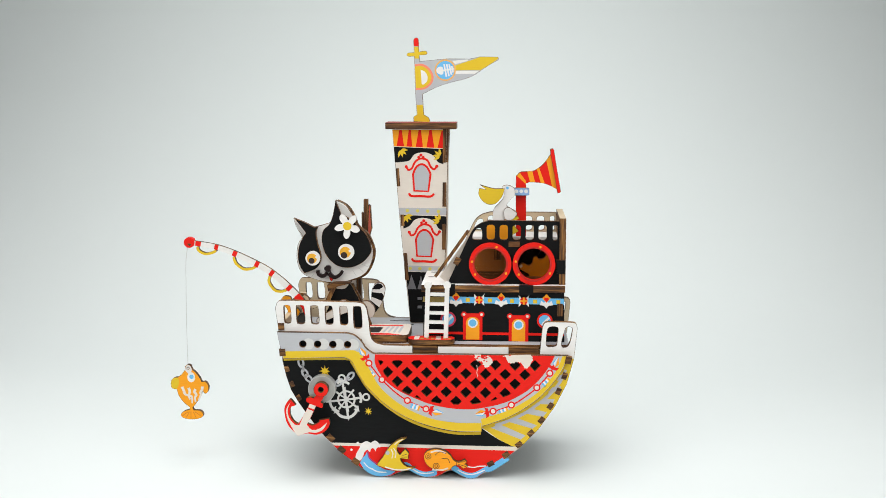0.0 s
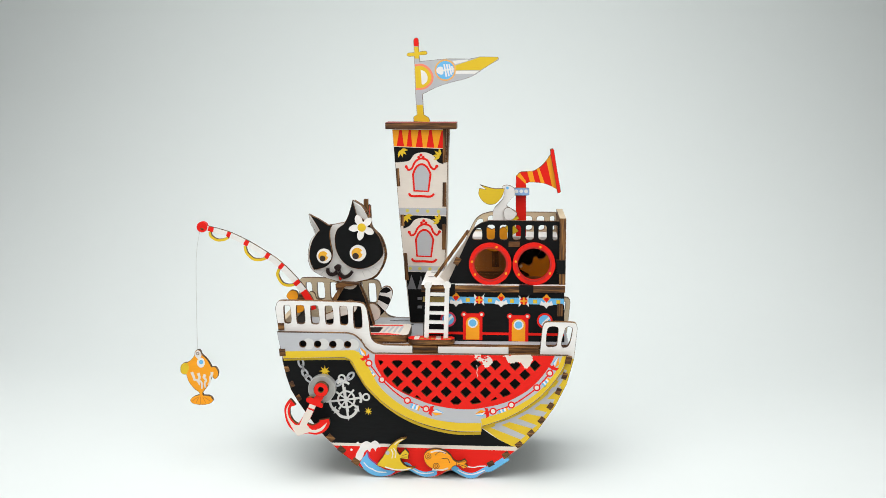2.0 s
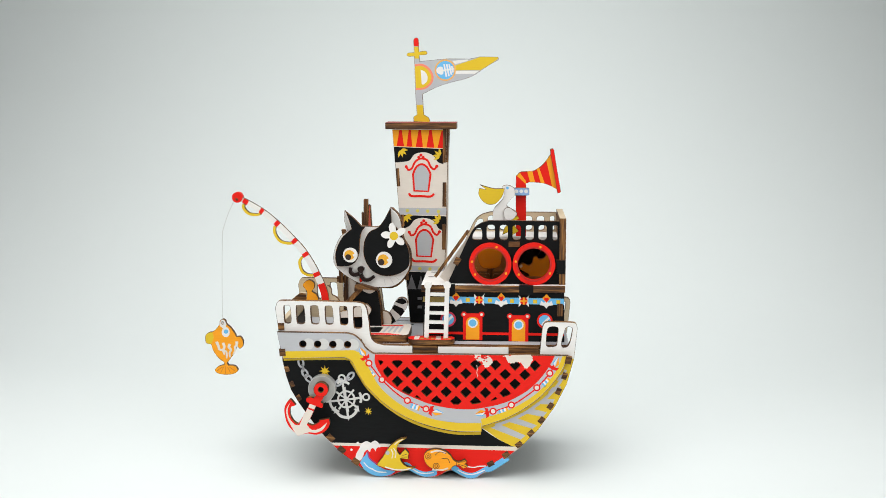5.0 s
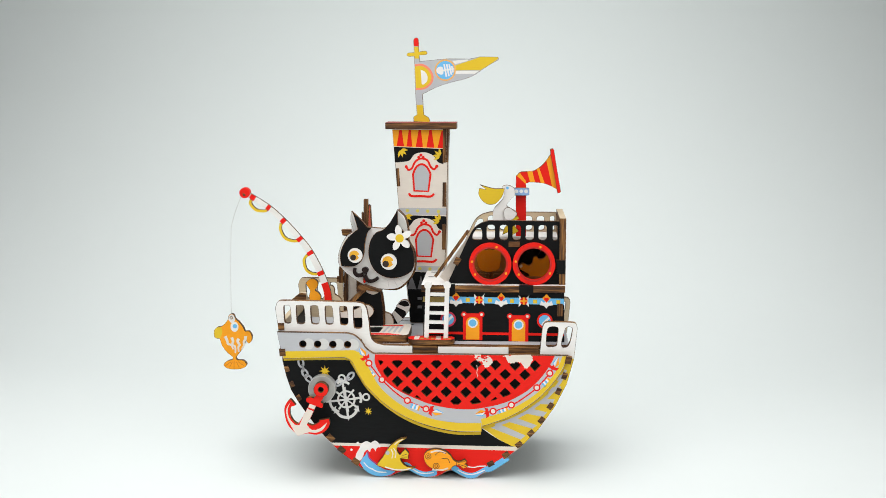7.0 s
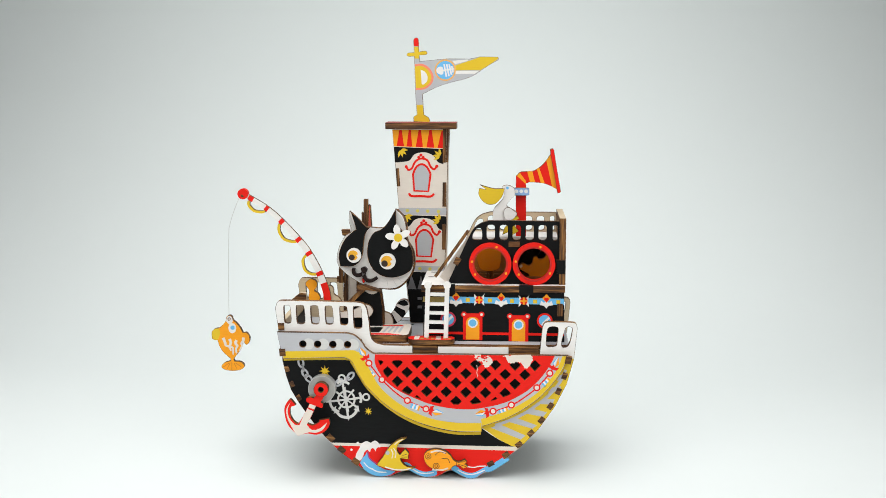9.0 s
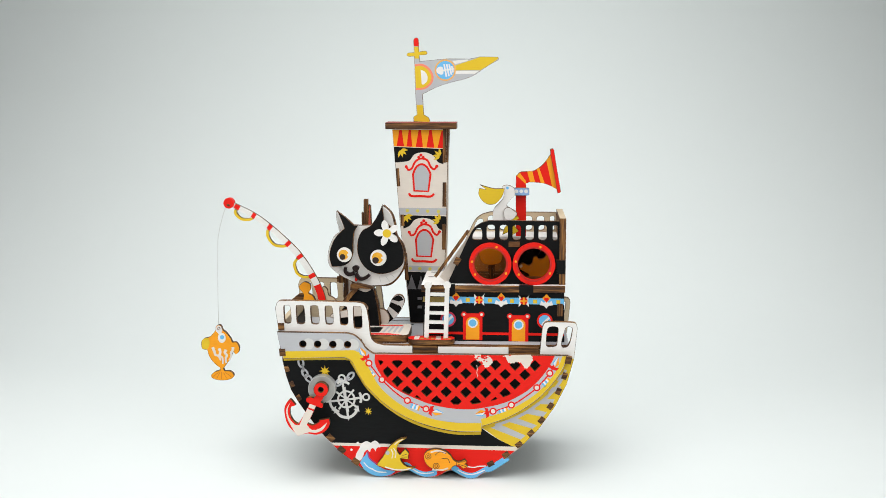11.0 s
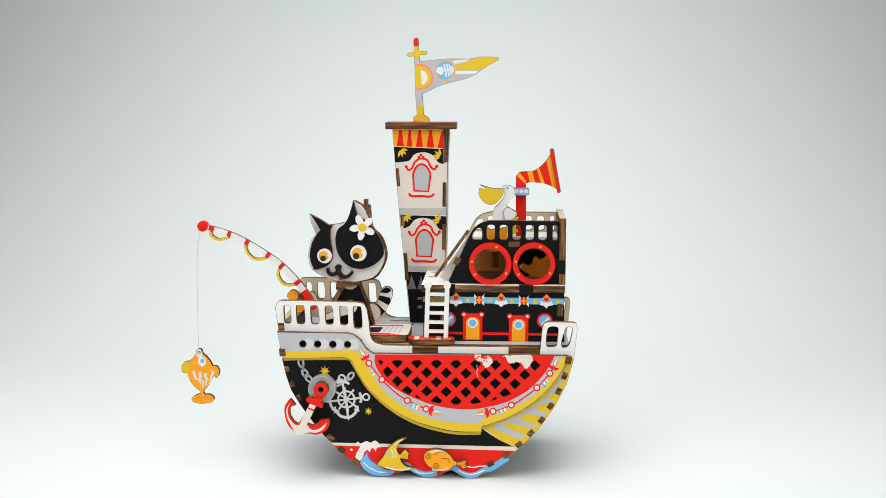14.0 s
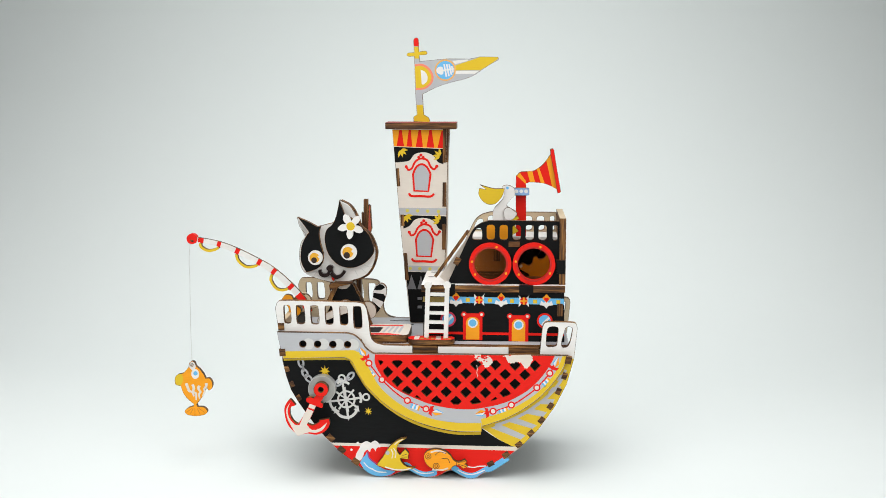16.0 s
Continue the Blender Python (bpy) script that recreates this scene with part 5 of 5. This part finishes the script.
inks("white_chest", [smooth([(-49.22, 93.87), (-46.2, 96.02), (-42.72, 96.09), (-44.97, 93.59)])], 27, CREAM, body)
plate("forearm", smooth([(-41.3, 85.72), (-43.93, 87.93), (-47.69, 87.19), (-51.36, 82.82), (-58.31, 78.64), (-59.46, 76.02), (-55.4, 76.54), (-47.98, 79.49), (-42.51, 81.88)]), 24.6, 26.9, CREAM, cat, label="cream foreleg")
plate("haunch", smooth([(-37.51, 84.39), (-33.81, 86.01), (-31.14, 84.66), (-29.39, 81.57), (-30.55, 77.63), (-36.11, 76.27)]), 33.1, 35.9, CREAM, cat, label="cream hind leg")
TAIL = smooth([(-35.68, 83.31, 1), (-33.32, 83.91), (-31.83, 86.79), (-31.44, 90.89), (-30.33, 93.94), (-28.31, 95.39), (-25.92, 95.02), (-24.28, 92.38), (-25.01, 87.5), (-26.63, 83.25), (-29.42, 79.52), (-33.31, 77, 1)])
tail = plate("tail", TAIL, 36.05, 39, WHITE, cat)
for o in ([(-31.14, 91.82, 1), (-30, 93.91, 1), (-28.2, 95.1, 1), (-26.28, 94.71, 1), (-25.13, 93.36, 1), (-27.3, 91.85, 1)], [(-31.59, 87.87, 1), (-31.22, 90.31, 1), (-25.87, 89.79, 1), (-24.81, 88.24, 1), (-25.87, 85.52, 1)], [(-32.67, 84.33, 1), (-31.93, 85.77, 1), (-27.48, 82.09, 1), (-29.65, 79.27, 1)]):
    ink("black_stripe", [p[:2] for p in o], 36.05, BLACK, tail)

# ---------- fishing rod, moves with the cat ----------
rod = thing("fishing_rod", (-45.34, 30, 57.03), "red and white striped plywood fishing rod", "fishing rod")
ROD = smooth([(-125.2, 118.2), (-121.06, 117.66), (-111.34, 115.9), (-101.7, 112.5), (-90.07, 107.0), (-82.41, 102.4), (-73.32, 94.6), (-66.6, 87.0), (-63.6, 81.2)], closed=False, n=10)
RODW = lambda s: 2.32 + 1.45 * s
pole = plate("pole", band(ROD, RODW), 22, 24.2, WHITE, rod, edge=EDGE)
plate("tip_ball", ring(-125.5, 118.3, 2.75, 24), 21.2, 25, RED, rod, edge=RED, char=0)
ink("line_hole", smooth([(-126.4, 117.6), (-125.3, 117.9), (-124.4, 117.2), (-125.4, 116.7)]), 21.2, EDGE, rod)
LAST = len(ROD) - 1


def cut_of(a, b):
    ia, ib = round(a * LAST), round(b * LAST)
    pts = ROD[ia:ib + 1]
    return band(pts, lambda q: RODW((ia + q * (ib - ia)) / LAST))


for f0, f1 in ((0.105, 0.145), (0.238, 0.263), (0.363, 0.388), (0.488, 0.513), (0.61, 0.64), (0.735, 0.765), (0.81, 1.0)):
    ink("red_band", cut_of(f0, f1), 22, RED, pole)
for p in ([(-121.3, 115.97), (-120.76, 113.98), (-117.22, 112.21), (-113.21, 113.04), (-111.59, 114.24)], [(-102.33, 110.73), (-101.21, 107.35), (-97.3, 104.38), (-93.02, 104.62), (-90.51, 105.83)], [(-83.45, 100.7), (-84.01, 97.5), (-81.3, 93.52), (-77.84, 92.55), (-74.84, 93.37)]):
    plate("line_guide", band(smooth(p, False), 1.3), 22.2, 24.8, YELLOW, rod, edge=EDGE, label="yellow half-round guide")
plate("float", smooth([(-78.51, 85.97), (-77.84, 88.5), (-76.1, 89.83), (-73.35, 89.28), (-72.41, 86.73), (-72.9, 84.59), (-70.43, 83.94), (-68.37, 81.82), (-69.32, 79.17), (-72.12, 78.08), (-74.35, 79.8), (-75.31, 83.33)]), 25, 27.5, ORANGE, rod, label="orange bait fish")
plate("grip", smooth([(-67.05, 86.43), (-67.15, 89.3), (-65.69, 90.52), (-63.67, 89.37), (-62.45, 86.93), (-59.7, 86.39), (-57.19, 84.77, 1), (-67.5, 80.73, 1)]), 24.3, 26.5, PALE, rod)

# ---------- hanging fish and its line ----------
fish = thing("hanging_fish", (-128.27, 23, 50.73), "orange plywood fish hanging on a line", "fish")
FISH = smooth([(-129.85, 50.02), (-129.5, 51.87), (-128.26, 52.95), (-126.75, 52.51), (-125.9, 50.37), (-124.13, 48.86), (-122.08, 46.12), (-120.93, 43.68, 1), (-118.81, 43.7), (-117.36, 41.26), (-117.73, 38.49), (-119.28, 37.24), (-120.75, 39.07, 1), (-122.07, 35.04), (-124.28, 31.93), (-126.18, 29.43, 1), (-125.6, 28.2, 1), (-122.26, 27.93), (-120.49, 25.79), (-122.06, 23.91), (-126.66, 23.07), (-131.21, 23.78), (-132.68, 25.62), (-130.8, 27.51), (-127.72, 28.48, 1), (-127.69, 29.72, 1), (-130.96, 32.46), (-133.3, 35.82), (-134.41, 39.51, 1), (-136.53, 39.79), (-137.41, 41.02), (-137.31, 44.1), (-135.75, 45.65), (-133.92, 45.98, 1), (-132.06, 47.23)])
plate("body", FISH, 22, 24.4, ORANGE, fish)
inks("yellow_snout", [smooth([(-134.4, 39.82), (-136.37, 39.95), (-137.24, 41.33), (-137.1, 43.94), (-135.75, 45.5), (-133.77, 45.74), (-133.09, 42.92)])], 22, YELLOW, fish)
inks("white_brow", [smooth([(-129.56, 49.72), (-129.2, 51.56), (-128.26, 52.65), (-126.91, 52.2), (-126.06, 50.22), (-127.49, 47.9)])], 22, WHITE, fish)
inks("printed_eye", [ring(-126.48, 46.07, 2.09, 20, 2.72)], 22, WHITE, fish, 2)
inks("printed_pupil", [ring(-126.32, 46.38, 1.16, 16)], 22, BLUE, fish, 3)
inks("white_stripe", [band(smooth(p, False), lambda q: 1.55 - 0.75 * q) for p in ([(-131.53, 40.89), (-130.49, 38.23), (-130.13, 36.8), (-128.52, 36.2), (-127.37, 33.95)], [(-128.1, 40.31), (-127.45, 38.27), (-127.91, 36.41), (-126.41, 35.4), (-126.31, 31.9)], [(-124.37, 39.64), (-125.02, 38.09), (-123.95, 36.46), (-124.7, 35.01), (-124.47, 32.55)], [(-120.69, 41.12), (-120.84, 39.38), (-121.79, 37.93), (-121.62, 36.49), (-122.91, 33.8)])], 22, CREAM, fish, 2)
inks("tail_line", [band(p, 0.38) for p in ([(-127.14, 27.56), (-127.25, 23.53)], [(-128.06, 27.24), (-129.67, 24.12)], [(-125.93, 27.26), (-124.49, 24.19)], [(-128.67, 27.23), (-131.78, 25.02)], [(-125.02, 27.28), (-122.03, 25.15)])], 22, material("amber_ink", (0.62, 0.21, 0.01)), fish)
plate("eyelet", ring(-128.01, 50.96, 0.87, 14), 21.7, 22, WHITE, fish, [ring(-128.01, 50.96, 0.46, 14)])
TIP = Vector((-126.73, 116.19))
DROP = Vector((-128.25, 51.34))
line = thing("fishing_line", (TIP[0], 23, TIP[1]), "thin clear nylon line from rod to fish", "fishing line")
UPPER_STRAND = 18.0
LOWER_STRAND = (TIP - DROP).length - UPPER_STRAND + 0.3


def strand(length, bow):
    """A thin round thread hanging from the top of the line, slightly bowed."""
    bm = bmesh.new()
    prev = None
    for i in range(9):
        s = i / 8
        cx, cz = TIP[0] - bow * math.sin(math.pi * s), TIP[1] - length * s
        vs = [bm.verts.new((cx + 0.13 * math.cos(a), 23 + 0.13 * math.sin(a), cz)) for a in (0, math.pi / 2, math.pi, 3 * math.pi / 2)]
        if prev:
            for k in range(4):
                bm.faces.new((prev[k], prev[(k + 1) % 4], vs[(k + 1) % 4], vs[k]))
        prev = vs
    return part("strand", bm, [LINE], line)


upper_strand = strand(UPPER_STRAND, 0.5)
lower_strand = strand(LOWER_STRAND, 0.25)

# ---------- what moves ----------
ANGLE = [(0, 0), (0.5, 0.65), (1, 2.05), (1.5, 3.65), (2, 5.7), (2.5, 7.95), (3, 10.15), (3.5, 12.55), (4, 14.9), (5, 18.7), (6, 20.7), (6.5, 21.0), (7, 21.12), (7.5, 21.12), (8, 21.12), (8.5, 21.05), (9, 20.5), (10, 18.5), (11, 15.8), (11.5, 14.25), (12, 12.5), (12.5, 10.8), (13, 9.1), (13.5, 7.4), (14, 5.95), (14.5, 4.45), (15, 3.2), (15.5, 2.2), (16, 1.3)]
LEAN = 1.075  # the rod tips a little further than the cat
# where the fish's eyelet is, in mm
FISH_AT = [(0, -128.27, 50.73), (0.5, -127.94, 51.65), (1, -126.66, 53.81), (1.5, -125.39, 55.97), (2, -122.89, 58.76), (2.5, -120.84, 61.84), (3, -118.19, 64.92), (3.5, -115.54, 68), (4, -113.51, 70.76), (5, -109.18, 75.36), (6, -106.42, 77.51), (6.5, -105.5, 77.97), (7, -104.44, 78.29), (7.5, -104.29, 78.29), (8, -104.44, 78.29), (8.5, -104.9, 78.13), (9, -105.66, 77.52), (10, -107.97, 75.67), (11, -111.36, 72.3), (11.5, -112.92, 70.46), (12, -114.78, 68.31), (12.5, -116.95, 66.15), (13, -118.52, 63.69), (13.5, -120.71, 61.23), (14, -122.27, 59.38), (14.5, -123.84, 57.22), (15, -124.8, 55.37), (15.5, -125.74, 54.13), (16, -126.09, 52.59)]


def motions():
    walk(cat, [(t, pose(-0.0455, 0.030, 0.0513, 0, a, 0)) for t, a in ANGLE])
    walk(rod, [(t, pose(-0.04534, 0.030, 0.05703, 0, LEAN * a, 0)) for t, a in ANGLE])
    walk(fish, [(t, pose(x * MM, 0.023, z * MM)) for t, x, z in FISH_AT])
    hang, top, low = [], [], []
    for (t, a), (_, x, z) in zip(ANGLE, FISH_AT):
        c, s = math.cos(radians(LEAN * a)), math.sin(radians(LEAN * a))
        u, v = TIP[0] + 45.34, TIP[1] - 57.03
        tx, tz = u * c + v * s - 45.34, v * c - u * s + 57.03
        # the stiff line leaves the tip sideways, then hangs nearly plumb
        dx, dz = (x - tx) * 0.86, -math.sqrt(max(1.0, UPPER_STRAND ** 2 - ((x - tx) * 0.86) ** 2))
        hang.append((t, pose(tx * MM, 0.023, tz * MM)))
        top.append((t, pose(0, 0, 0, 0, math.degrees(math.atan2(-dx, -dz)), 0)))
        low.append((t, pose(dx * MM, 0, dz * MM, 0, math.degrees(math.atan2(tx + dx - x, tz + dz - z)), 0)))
    walk(line, hang)
    walk(upper_strand, top)
    walk(lower_strand, low)
    home = rising.location.copy()
    walk(rising, [(t, pose(home[0] - 0.0002 * a, home[1], home[2] - 0.0007 * a, 0, -0.1 * a, 0)) for t, a in ANGLE])


motions()
